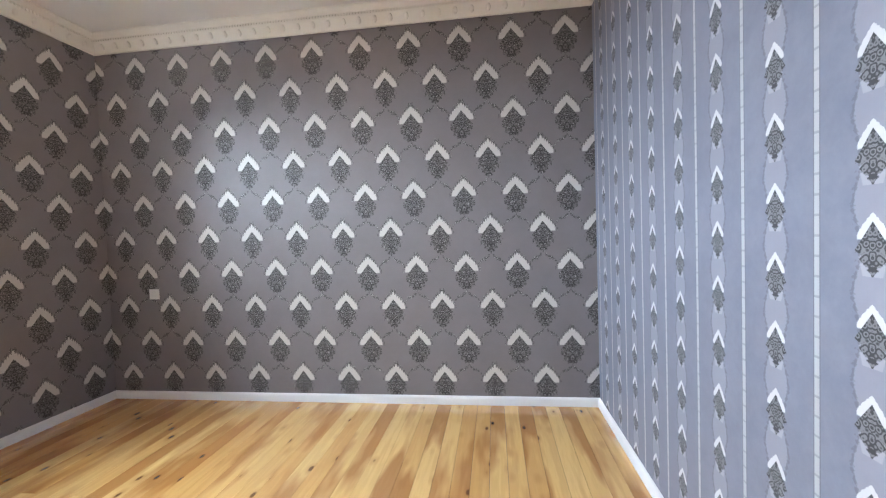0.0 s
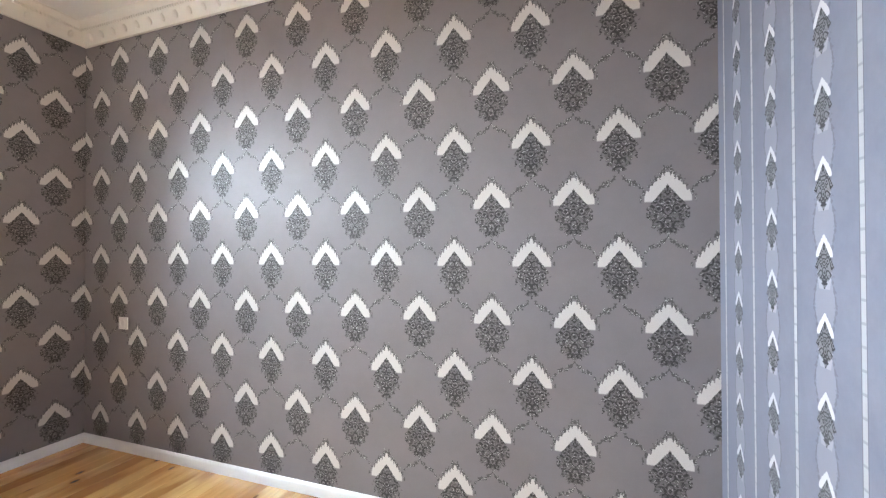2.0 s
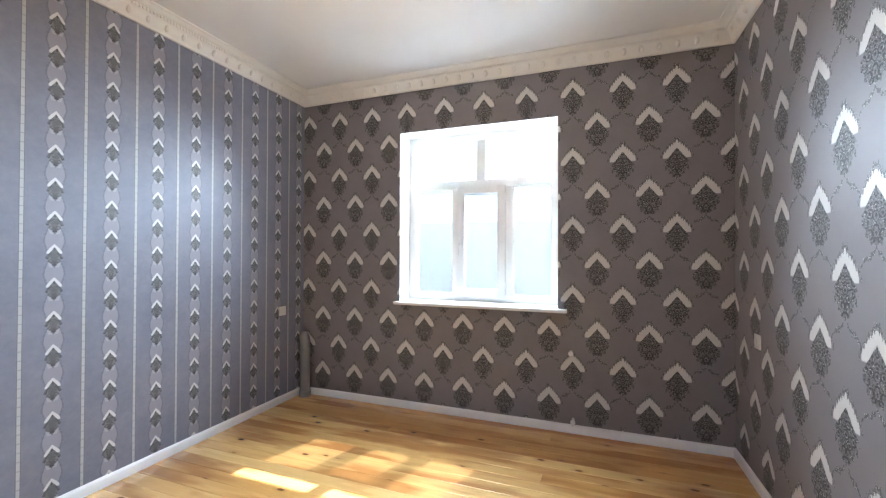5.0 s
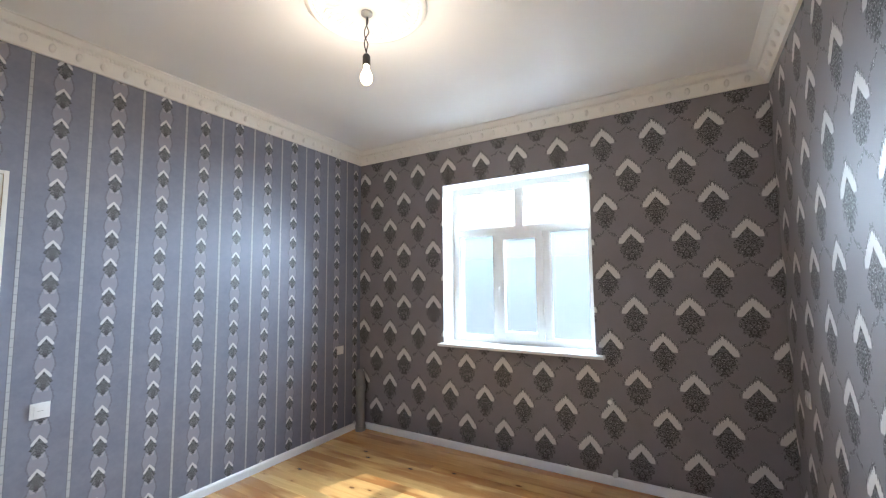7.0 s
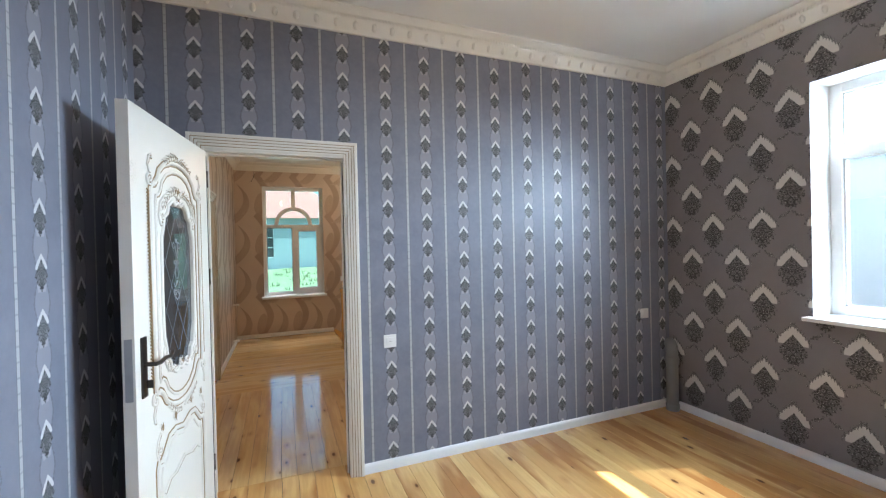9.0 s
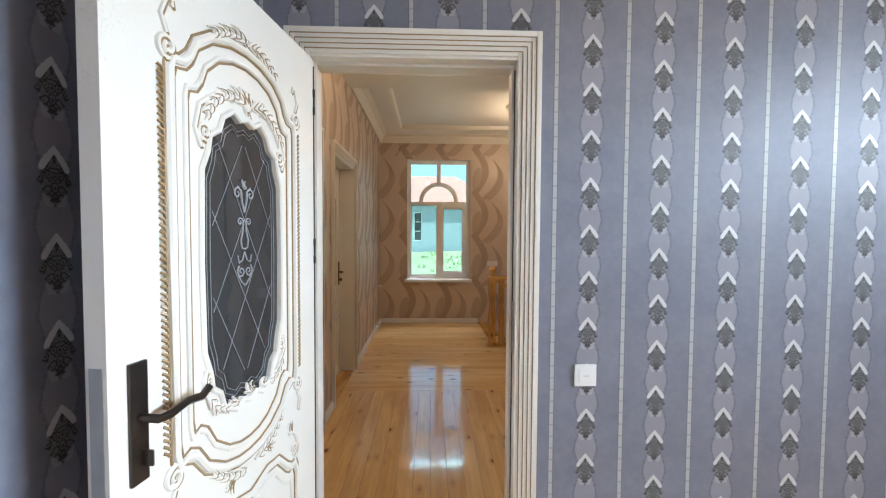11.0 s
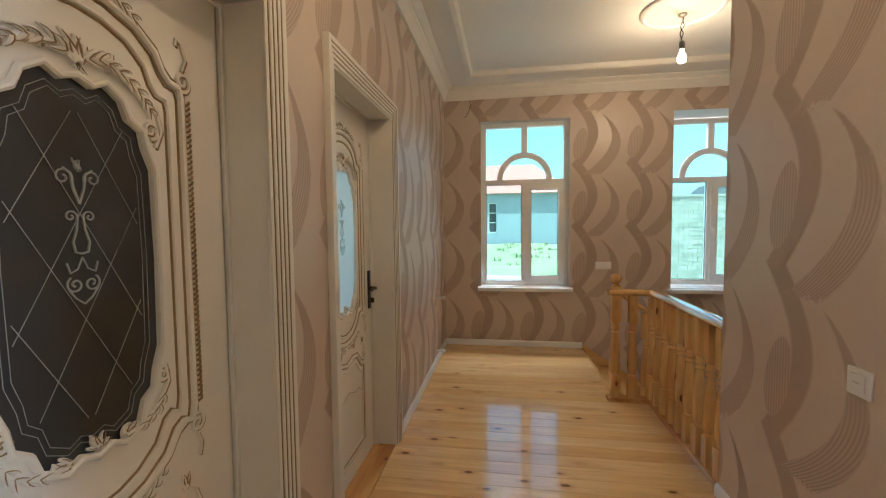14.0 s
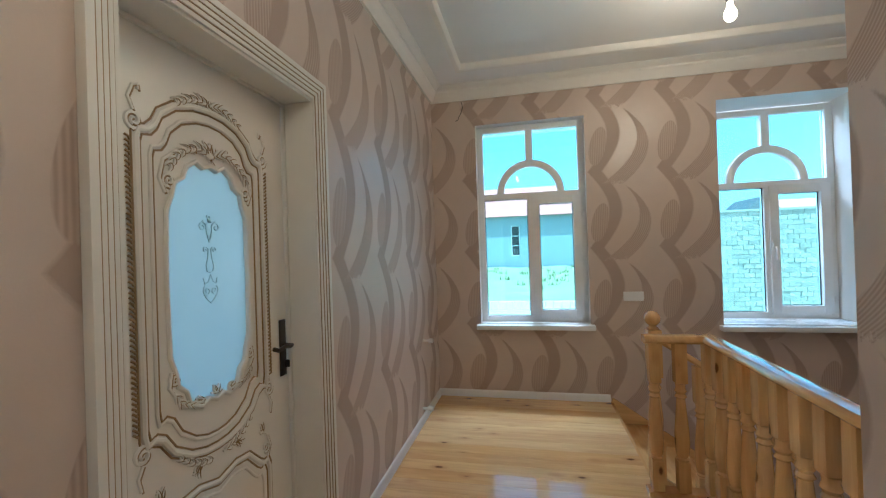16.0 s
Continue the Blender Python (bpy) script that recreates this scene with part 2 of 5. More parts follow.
def waved(name, axis, u0, z0, pu, pz, flip=1.0):
    """Beige satin paper with brown waving ribbons, leaves and combed crescents."""
    m, t, b = material(name)
    p = place(t)
    u, z = p[axis], p[2]
    g = ((u - u0) * flip) / pu
    f = ((z0 - z) / pz)
    pos = vec(t, p[0], p[1], p[2])
    rag = (noise_of(t, pos, 45.0, 3.0, 0.65) - 0.5)
    rib = leaf = cres = comb = None
    ff = f.frac()
    bow = (ff * 3.14159).sin().abs()
    for k in (0.0, 1.0):
        gl = g.frac() - k
        r = (gl - 0.07 - bow * 0.29).abs().under(0.105 - bow * 0.010 + rag * 0.015, 0.03)
        rib = r if rib is None else rib.max(r)
        du, dv = (gl - 0.125 + (ff - 0.67) * 0.22) / 0.125, (ff - 0.67) / 0.25
        l = (du * du + dv * dv).under(1.0, 0.12)
        leaf = l if leaf is None else leaf.max(l)
        for q in (0.0, 1.0):
            fq = ff + q
            c = gl - 0.78 + (fq - 0.62) * (fq - 0.62) * 1.5
            wq = (fq - 0.15).max(0.0) * 0.165
            lines = ((c * 215.0).sin() * 0.5 + 0.5) * fq.over(0.60, 0.30)
            c = c.abs().under(wq + rag * 0.02, 0.02) * fq.under(1.16 + rag * 0.2, 0.03) * fq.over(0.22, 0.05)
            cres = c if cres is None else cres.max(c)
            comb = c * lines if comb is None else comb.max(c * lines)
    comb = comb.max(leaf * ((g * 230.0).sin() * 0.5 + 0.5))
    cloud = noise_of(t, pos, 4.0, 4.0, 0.6)
    fine = noise_of(t, pos, 180.0, 2.0)
    band = rib.max(leaf * 0.95).max(cres)
    base = mix(t, cloud, (0.56, 0.452, 0.378), (0.66, 0.545, 0.462))
    brown = mix(t, cloud, (0.355, 0.262, 0.202), (0.43, 0.325, 0.256))
    brown = mix(t, comb * 0.85, brown, (0.56, 0.44, 0.36))
    col = mix(t, band * 0.82, base, brown)
    set_in(t, b, Base_Color=col, Roughness=0.36 + band * 0.12 + fine * 0.06, Specular_IOR_Level=0.8 - band * 0.35)
    bump(t, b, band * 1.0 - comb * 0.5 + fine * 0.2 + cloud * 0.6, 0.6, 0.0022)
    return m


def plain(name, a, b_, rough, scale=6.0, fine=120.0, relief=0.2, metal=0.0, spec=0.5, distance=0.001):
    """Paint, plaster, plastic or metal: two tones, a fine grain and slight relief."""
    m, t, b = material(name)
    p = vec(t, *place(t))
    n, f = noise_of(t, p, scale, 4.0, 0.6), noise_of(t, p, fine, 2.0)
    set_in(t, b, Base_Color=mix(t, n, a, b_), Roughness=rough + (n - 0.5) * 0.12 + (f - 0.5) * 0.06, Metallic=metal, Specular_IOR_Level=spec)
    bump(t, b, n * 0.5 + f * 0.5, relief, distance)
    return m


def pine(name, along, rough=0.14, warm=1.0, streak=0.6, tones=((0.90, 0.64, 0.29), (0.66, 0.33, 0.085))):
    """Varnished pine: grain and knots along one axis, each board with a tone of its own."""
    m, t, b = material(name)
    p = place(t)
    info = t.nodes.new("ShaderNodeObjectInfo")
    rnd = Ex(t, info.outputs["Random"])
    shift = rnd * 37.0
    q = [v for v in p]
    lo = [q[i] * (0.9 if i == along else 13.0) + shift for i in range(3)]
    v = vec(t, *lo)
    grain = noise_of(t, v, 1.3, 5.0, 0.62)
    ring = ((grain * 26.0).sin() * 0.5 + 0.5)
    blot = noise_of(t, vec(t, *[q[i] * (0.8 if i == along else 4.0) + shift for i in range(3)]), 1.2, 3.0, 0.5)
    kn = [q[i] * (4.2 if i == along else 9.0) + shift for i in range(3)]
    kn[2] = 0.0 * kn[2] if along != 2 else kn[2]
    kd = cells_of(t, vec(t, *kn), 1.0)
    knot = kd.under(0.105, 0.05)
    halo = kd.under(0.20, 0.18)
    c1 = mix(t, grain, (0.86 * warm, 0.56, 0.210), (0.68 * warm, 0.36, 0.100))
    c2 = mix(t, rnd, *tones)
    col = mix(t, 0.55, c1, c2)
    col = mix(t, blot.over(0.54, 0.10) * streak, col, (0.40, 0.155, 0.040))
    col = mix(t, ring * 0.16, col, (0.36, 0.15, 0.04))
    col = mix(t, halo * 0.35, col, (0.38, 0.16, 0.045))
    col = mix(t, knot * 0.85, col, (0.10, 0.035, 0.012))
    set_in(t, b, Base_Color=col, Roughness=rough + grain * 0.06, Specular_IOR_Level=0.5, Coat_Weight=0.8, Coat_Roughness=0.05)
    wave = noise_of(t, vec(t, *q), 9.0, 2.0)
    bump(t, b, ring * 0.06 + grain * 0.2 + wave * 1.0, 0.12, 0.0018)
    return m


def glow(name, color, strength):
    m, t, b = material(name)
    set_in(t, b, Base_Color=color, Emission_Color=color, Emission_Strength=strength)
    return m


def clear_glass(name, tint=(0.66, 0.88, 0.87)):
    """A thin pane: it lets light straight through and mirrors at a slant."""
    m, t, b = material(name)
    t.nodes.remove(b)
    tr, gl, fr, mx = (t.nodes.new("ShaderNode" + k) for k in ("BsdfTransparent", "BsdfGlossy", "Fresnel", "MixShader"))
    tr.inputs[0].default_value, gl.inputs["Roughness"].default_value = (*tint, 1), 0.02
    fr.inputs[0].default_value = 1.5
    t.links.new(fr.outputs[0], mx.inputs[0])
    t.links.new(tr.outputs[0], mx.inputs[1])
    t.links.new(gl.outputs[0], mx.inputs[2])
    t.links.new(mx.outputs[0], t.nodes["Material Output"].inputs[0])
    return m


def frosted_glass(name, a=(0.018, 0.026, 0.031), c=(0.028, 0.035, 0.038), seen_through=0.44):
    """Obscure film on a pane: it scatters the daylight evenly."""
    m, t, b = material(name)
    t.nodes.remove(b)
    p = vec(t, *place(t))
    n = noise_of(t, p, 1.6, 3.0)
    tl, gl, mx = (t.nodes.new("ShaderNode" + k) for k in ("BsdfTranslucent", "BsdfGlossy", "MixShader"))
    t.links.new(mix(t, n, a, c), tl.inputs[0])
    gl.inputs["Roughness"].default_value = 0.25
    mx.inputs[0].default_value = 0.05
    t.links.new(tl.outputs[0], mx.inputs[1])
    t.links.new(gl.outputs[0], mx.inputs[2])
    tr, m2 = t.nodes.new("ShaderNodeBsdfTransparent"), t.nodes.new("ShaderNodeMixShader")
    m2.inputs[0].default_value = seen_through
    t.links.new(mx.outputs[0], m2.inputs[1])
    t.links.new(tr.outputs[0], m2.inputs[2])
    t.links.new(m2.outputs[0], t.nodes["Material Output"].inputs[0])
    return m


M_N = damask("damask_paper_north", 0, 0.541, 2.226, 0.3735, 0.5525)
M_W = damask("damask_paper_west", 1, 2.073, 1.393, 0.3555, 0.531)
M_S = striped("striped_paper_south", 0, -0.648, 2.490, 0.2725, 0.178)
M_E = striped("striped_paper_east", 1, 0.568, 1.735, 0.2725, 0.178)
M_HS = waved("waved_paper_south", 0, -0.695, 2.69, 0.56, 0.67, -1.0)
M_HE = waved("waved_paper_east", 1, -1.690, 2.69, 0.56, 0.67, -1.0)
M_HW = waved("waved_paper_west", 1, -2.62, 2.55, 0.56, 0.67, 1.0)
M_CEIL = plain("ceiling_paint", (0.80, 0.79, 0.76), (0.86, 0.855, 0.83), 0.55, 2.0, 90.0, 0.15)
M_CORN = plain("cornice_paint", (0.78, 0.755, 0.70), (0.85, 0.825, 0.77), 0.5, 5.0, 150.0, 0.2)
M_PVC = plain("white_pvc", (0.80, 0.81, 0.81), (0.86, 0.865, 0.86), 0.28, 3.0, 200.0, 0.05)
M_SKIRT = plain("white_skirting", (0.76, 0.755, 0.75), (0.84, 0.835, 0.83), 0.32, 5.0, 160.0, 0.1)
M_DOOR = plain("cream_door_paint", (0.77, 0.735, 0.67), (0.83, 0.80, 0.74), 0.30, 3.5, 160.0, 0.12)
M_GOLD = plain("antique_gold_paint", (0.23, 0.145, 0.062), (0.38, 0.26, 0.12), 0.42, 25.0, 200.0, 0.2)
M_JAMB = plain("cream_casing_paint", (0.76, 0.73, 0.665), (0.82, 0.79, 0.73), 0.33, 3.0, 160.0, 0.12)
M_BRONZE = plain("dark_bronze", (0.045, 0.038, 0.034), (0.09, 0.075, 0.062), 0.32, 20.0, 200.0, 0.15, 0.85)
M_STEEL = plain("dull_steel", (0.36, 0.35, 0.34), (0.50, 0.49, 0.47), 0.35, 20.0, 200.0, 0.15, 0.9)
M_PIPE = plain("grey_plastic_pipe", (0.20, 0.20, 0.20), (0.27, 0.27, 0.27), 0.38, 8.0, 150.0, 0.1)
M_SWITCH = plain("white_plastic", (0.82, 0.81, 0.80), (0.88, 0.87, 0.86), 0.25, 6.0, 200.0, 0.05)
M_DARK = plain("black_plastic", (0.02, 0.02, 0.02), (0.035, 0.033, 0.03), 0.4, 10.0, 200.0, 0.1)
M_PLASTER = plain("plaster", (0.72, 0.70, 0.66), (0.80, 0.78, 0.75), 0.7, 3.0, 60.0, 0.3)
M_PINE_Y, M_PINE_X, M_PINE_Z = pine("pine_boards_y", 1, 0.14, 1.0, 0.72, ((0.86, 0.58, 0.24), (0.60, 0.29, 0.075))), pine("pine_boards_x", 0, 0.12, 1.0, 0.22, ((0.92, 0.70, 0.38), (0.82, 0.54, 0.22))), pine("pine_turned", 2, 0.20, 1.0, 0.3, ((0.86, 0.58, 0.25), (0.74, 0.44, 0.15)))
M_PINE_H = pine("pine_boards_hall", 1, 0.12, 1.0, 0.26, ((0.91, 0.68, 0.36), (0.80, 0.52, 0.21)))
M_CLEAR, M_FROST = clear_glass("window_glass"), frosted_glass("frosted_glass")
M_CLEAR_W = clear_glass("clear_window_glass", (0.94, 0.97, 0.97))
M_PALE = frosted_glass("pale_door_glass", (0.58, 0.67, 0.63), (0.69, 0.77, 0.72), 0.03)
# opaque near-black: the dark space behind the glass is put into its colour
M_DGLASS = plain("unlit_room_glass", (0.032, 0.036, 0.040), (0.046, 0.050, 0.054), 0.06, 2.0, 3.0, 0.01, 0.0, 1.0)
M_ETCH = plain("etched_white", (0.28, 0.30, 0.32), (0.36, 0.38, 0.40), 0.6, 20.0, 300.0, 0.1)
M_BULB = glow("lit_bulb", (1.0, 0.74, 0.38), 7.0)
M_GAP = plain("dark_rubber_seal", (0.018, 0.016, 0.015), (0.03, 0.028, 0.026), 0.6, 20.0, 200.0, 0.1)


# ---- mesh helpers ----
def box(bm, x0, y0, z0, x1, y1, z1, bevel=0.0):
    vs = [bm.verts.new((x, y, z)) for x in (x0, x1) for y in (y0, y1) for z in (z0, z1)]
    fs = [bm.faces.new([vs[i] for i in f]) for f in ((0, 1, 3, 2), (4, 6, 7, 5), (0, 4, 5, 1), (2, 3, 7, 6), (0, 2, 6, 4), (1, 5, 7, 3))]
    if bevel:
        es = list({e for f in fs for e in f.edges})
        bmesh.ops.bevel(bm, geom=es, offset=bevel, segments=2, affect="EDGES", profile=0.7)


def ring_rows(bm, rows, closed=True, caps=True):
    for r0, r1 in zip(rows, rows[1:]):
        n = len(r0)
        for i in range(n if closed else n - 1):
            bm.faces.new((r0[i], r0[(i + 1) % n], r1[(i + 1) % n], r1[i]))
    if caps and closed:
        bm.faces.new(rows[0][::-1])
        bm.faces.new(rows[-1])


def lathe(bm, profile, cx=0.0, cy=0.0, seg=16, m=None):
    rows = []
    for r, z in profile:
        row = []
        for i in range(seg):
            a = math.tau * i / seg
            v = Vector((cx + r * math.cos(a), cy + r * math.sin(a), z))
            row.append(bm.verts.new(m @ v if m else v))
        rows.append(row)
    ring_rows(bm, rows)


def tube(bm, pts, r, seg=6, closed=False, taper=False):
    """A round bar along pts."""
    pts = [Vector(p) for p in pts]
    n = len(pts)
    rows, up = [], None
    for i, p in enumerate(pts):
        a, b = (pts[i - 1], pts[(i + 1) % n]) if closed else (pts[max(i - 1, 0)], pts[min(i + 1, n - 1)])
        d = (b - a).normalized()
        if up is None:
            up = d.orthogonal().normalized()
        up = (up - d * up.dot(d)).normalized()
        side = d.cross(up)
        rr = r * (1.0 - 0.75 * i / (n - 1)) if taper else r
        rows.append([bm.verts.new(p + (up * math.cos(math.tau * k / seg) + side * math.sin(math.tau * k / seg)) * rr) for k in range(seg)])
    if closed:
        ring_rows(bm, rows + [rows[0]], caps=False)
    else:
        ring_rows(bm, rows)


def sweep(bm, profile, p0, p1, inward, m0=0.0, m1=0.0):
    """A moulding from p0 to p1: profile of (out from the wall, z); m0, m1 mitre the ends by 1 or -1 times the outward part."""
    p0, p1, inward = Vector(p0), Vector(p1), Vector(inward)
    d = (p1 - p0).normalized()
    rows = []
    for p, s in ((p0, m0), (p1, -m1)):
        rows.append([bm.verts.new(p + inward * o + d * (s * o) + Vector((0, 0, z))) for o, z in profile])
    ring_rows(bm, rows)


def smooth(ob, angle=40):
    for poly in ob.data.polygons:
        poly.use_smooth = True
    ob.data.set_sharp_from_angle(angle=radians(angle))
    return ob


def mesh_of(name, bm, mat, soft=True):
    bmesh.ops.recalc_face_normals(bm, faces=bm.faces[:])
    me = bpy.data.meshes.new(name)
    bm.to_mesh(me)
    bm.free()
    for mm in (mat if isinstance(mat, (list, tuple)) else [mat]):
        me.materials.append(mm)
    return me


def part(name, bm, mat, parent=None, label="", soft=True):
    ob = new(name, mesh_of(name, bm, mat))
    if soft:
        smooth(ob)
    if parent:
        ob.parent = parent
    return tagged(ob, label)


def setting(name, bm, mat, label, category, soft=False):
    return tagged(part(name, bm, mat, None, "", soft), label, category, "", "structure")


def thing(name, m, label, category, group="", kind=""):
    ob = new(name)
    ob.empty_display_size = 0.1
    ob.matrix_world = m
    return tagged(ob, label, category, group, kind)


def arc(cx, cz, r, a0, a1, n=16, rx=None):
    return [(cx + (rx or r) * math.cos(radians(a0 + (a1 - a0) * i / n)), cz + r * math.sin(radians(a0 + (a1 - a0) * i / n))) for i in range(n + 1)]


def spiral(cx, cz, r0, turns, start, sense=1, n=22):
    out = []
    for i in range(n + 1):
        f = i / n
        a = radians(start) + sense * math.tau * turns * f
        r = r0 * (1.0 - 0.82 * f)
        out.append((cx + r * math.cos(a), cz + r * math.sin(a)))
    return out


def wall_with_holes(bm, axis, at0, at1, u0, u1, z0, z1, holes):
    """A wall slab between the planes at0 and at1, from u0 to u1, with rectangular openings (u0, u1, z0, z1)."""
    us = sorted({u0, u1, *[h[i] for h in holes for i in (0, 1)]})
    zs = sorted({z0, z1, *[h[i] for h in holes for i in (2, 3)]})

    def solid(i, k):
        if not (0 <= i < len(us) - 1 and 0 <= k < len(zs) - 1):
            return False
        cu, cz = (us[i] + us[i + 1]) / 2, (zs[k] + zs[k + 1]) / 2
        return not any(h[0] < cu < h[1] and h[2] < cz < h[3] for h in holes)

    seen = {}

    def v(u, w, z):
        key = (round(u, 5), round(w, 5), round(z, 5))
        if key not in seen:
            seen[key] = bm.verts.new((w, u, z) if axis == "x" else (u, w, z))
        return seen[key]

    for i in range(len(us) - 1):
        for k in range(len(zs) - 1):
            if not solid(i, k):
                continue
            a, b, c, d = us[i], us[i + 1], zs[k], zs[k + 1]
            for w in (at0, at1):
                bm.faces.new((v(a, w, c), v(b, w, c), v(b, w, d), v(a, w, d)))
            for (di, dk), (p, q) in (((-1, 0), ((a, c), (a, d))), ((1, 0), ((b, c), (b, d))), ((0, -1), ((a, c), (b, c))), ((0, 1), ((a, d), (b, d)))):
                if not solid(i + di, k + dk):
                    bm.faces.new((v(p[0], at0, p[1]), v(q[0], at0, q[1]), v(q[0], at1, q[1]), v(p[0], at1, p[1])))


# ---- walls: paper on thick masonry ----
def wall(name, axis, at0, at1, u0, u1, z0, z1, holes, mat, label, faces=None):
    """faces: other papers, as (test of a face's middle and normal, slot)."""
    bm = bmesh.new()
    wall_with_holes(bm, axis, at0, at1, u0, u1, z0, z1, holes)
    ob = setting(name, bm, mat, label, "wall")
    if faces:
        for poly in ob.data.polygons:
            poly.material_index = faces(poly.center, poly.normal)
    return ob


WIN = (0.41, 1.785, 0.945, 2.46)                              # bedroom window: y, y, z, z
HWIN1, HWIN2 = (-0.660, 0.310, 0.655, 2.525), (-2.71, -1.705, 0.655, 2.545)
D_ROOM = (-0.400, 0.440, 0.0, 2.062)                           # rough openings of the doors
D_ONE, D_TWO = (-1.925, -1.025, 0.0, 2.05), (-3.240, -2.340, 0.0, 2.05)
D_PVC = (-1.945, -1.200, 0.0, 2.125)

wall("wall_west", "x", -3.62, XW, -0.93, 3.2, 0.0, CEIL, [WIN], [M_W, M_PLASTER],
     "grey damask-papered masonry wall around a plastered window reveal",
     lambda c, n: 0 if abs(c.x - XW) < 0.001 else 1)
wall("wall_north", "y", YN, 3.2, XW, 0.95, 0.0, CEIL, [], [M_N], "grey damask-papered bedroom wall with pale chevron motifs")
wall("wall_south", "y", HN, YS, XW, XE, 0.0, CEIL, [D_ROOM], [M_S, M_HS, M_PLASTER],
     "lavender striped papered wall with a doorway to the hall",
     lambda c, n: 0 if abs(c.y - YS) < 0.001 else (1 if abs(c.y - HN) < 0.001 else 2))
wall("wall_east", "x", XE, 0.95, YS, YN, 0.0, CEIL, [], [M_E], "lavender striped papered bedroom wall with silver lines")
wall("wall_hall_east", "x", XE, 0.95, -5.86, YS, 0.0, CEIL, [D_ONE, D_TWO], [M_HE], "beige hall wall papered with brown waves")
wall("wall_hall_south", "y", -5.86, HS, -3.3, XE, -3.0, CEIL, [HWIN1, HWIN2], [M_HS, M_PLASTER],
     "beige wave-papered wall with two arched-light windows", lambda c, n: 0 if abs(c.y - HS) < 0.001 else 1)
wall("wall_hall_west", "x", HW - 0.2, HW, STAIR_N, HN, 0.0, CEIL, [D_PVC], [M_HW, M_PLASTER], "beige wave-papered wall with a white plastic door",
     lambda c, n: 0 if abs(c.x - HW) < 0.001 or abs(c.y - STAIR_N) < 0.001 else 1)
wall("wall_stair_north", "y", STAIR_N, STAIR_N + 0.2, -3.3, HW - 0.2, -3.0, CEIL, [], [M_HS], "beige wave-papered wall of the stairwell")
wall("wall_stair_west", "x", -3.3, STAIR_W, HS, STAIR_N, -3.0, CEIL, [], [M_HW], "beige wave-papered end wall of the stairwell")
wall("wall_under_landing", "x", -1.06, -0.98, -4.12, STAIR_N, -3.0, -0.06, [], [M_PLASTER], "plastered wall under the landing edge")
# unseen room: its wide opening is added to let sky light onto door_3's pane
wall("wall_east_room", "x", 2.3, 2.5, -4.3, -1.95, 0.0, CEIL, [(-3.95, -2.2, 0.5, 2.6)], [M_PLASTER], "unseen plaster wall, its wide opening added to light the door glass")
wall("wall_east_room_end", "y", -4.3, -4.2, 0.95, 2.3, 0.0, CEIL, [], [M_PLASTER], "plain plaster end wall of the east room")
wall("wall_east_room_side", "y", -2.05, -1.95, 0.95, 2.3, 0.0, CEIL, [], [M_PLASTER], "plain plaster side wall of the east room")
wall("wall_bath_back", "x", -2.2, -2.1, STAIR_N + 0.2, HN, 0.0, CEIL, [], [M_PLASTER], "plain plaster wall of the room behind")

bm = bmesh.new()
box(bm, -3.62, -5.86, CEIL, 0.95, 3.2, CEIL + 0.2)
box(bm, 0.95, -4.3, CEIL, 2.5, -1.95, CEIL + 0.2)
setting("ceiling", bm, M_CEIL, "smooth white painted ceiling", "ceiling")
bm = bmesh.new()
box(bm, HW, BEAM1, BEAMZ, XE, BEAM0, CEIL)
setting("beam", bm, M_CEIL, "white boxed ceiling beam across the hall", "beam")
bm = bmesh.new()
for x0, y0, x1, y1 in ((0.42, HS, XE, BEAM1), (STAIR_W, HS, 0.42, HS + 0.32), (STAIR_W, HS + 0.32, STAIR_W + 0.32, STAIR_N), (STAIR_W + 0.32, BEAM1 - 0.26, 0.42, BEAM1)):
    box(bm, x0, y0, CEIL - 0.055, x1, y1, CEIL)
tray = setting("tray_ceiling", bm, M_CEIL, "white dropped border of a tray ceiling", "ceiling")
bm = bmesh.new()
step = [(0.0, CEIL - 0.055), (0.035, CEIL - 0.050), (0.05, CEIL - 0.03), (0.05, CEIL), (0.0, CEIL)]
sweep(bm, step, (0.42, HS + 0.32, 0), (0.42, BEAM1 - 0.26, 0), (-1, 0, 0), 1, 1)
sweep(bm, step, (STAIR_W + 0.32, HS + 0.32, 0), (0.42, HS + 0.32, 0), (0, 1, 0), 1, 1)
sweep(bm, step, (0.42, BEAM1 - 0.26, 0), (STAIR_W + 0.32, BEAM1 - 0.26, 0), (0, -1, 0), 1, 1)
setting("tray_moulding", bm, M_CORN, "white plaster moulding round the tray", "trim", True)
bm = bmesh.new()
box(bm, -3.3, -5.86, -3.2, 0.95, STAIR_N, -3.0)
box(bm, 0.95, -4.3, -0.2, 2.5, -1.95, 0.0)
setting("floor_below", bm, M_PINE_X, "pine floor at the foot of the stairs", "floor")

# ---- cornices: stepped plaster with beads and eggs ----
PROF = [(0.0, 0.0), (0.018, 0.0), (0.022, 0.012), (0.030, 0.020), (0.040, 0.046), (0.056, 0.070), (0.062, 0.074), (0.062, 0.092), (0.078, 0.096), (0.092, 0.110), (0.118, 0.116), (0.118, 0.125), (0.0, 0.125)]


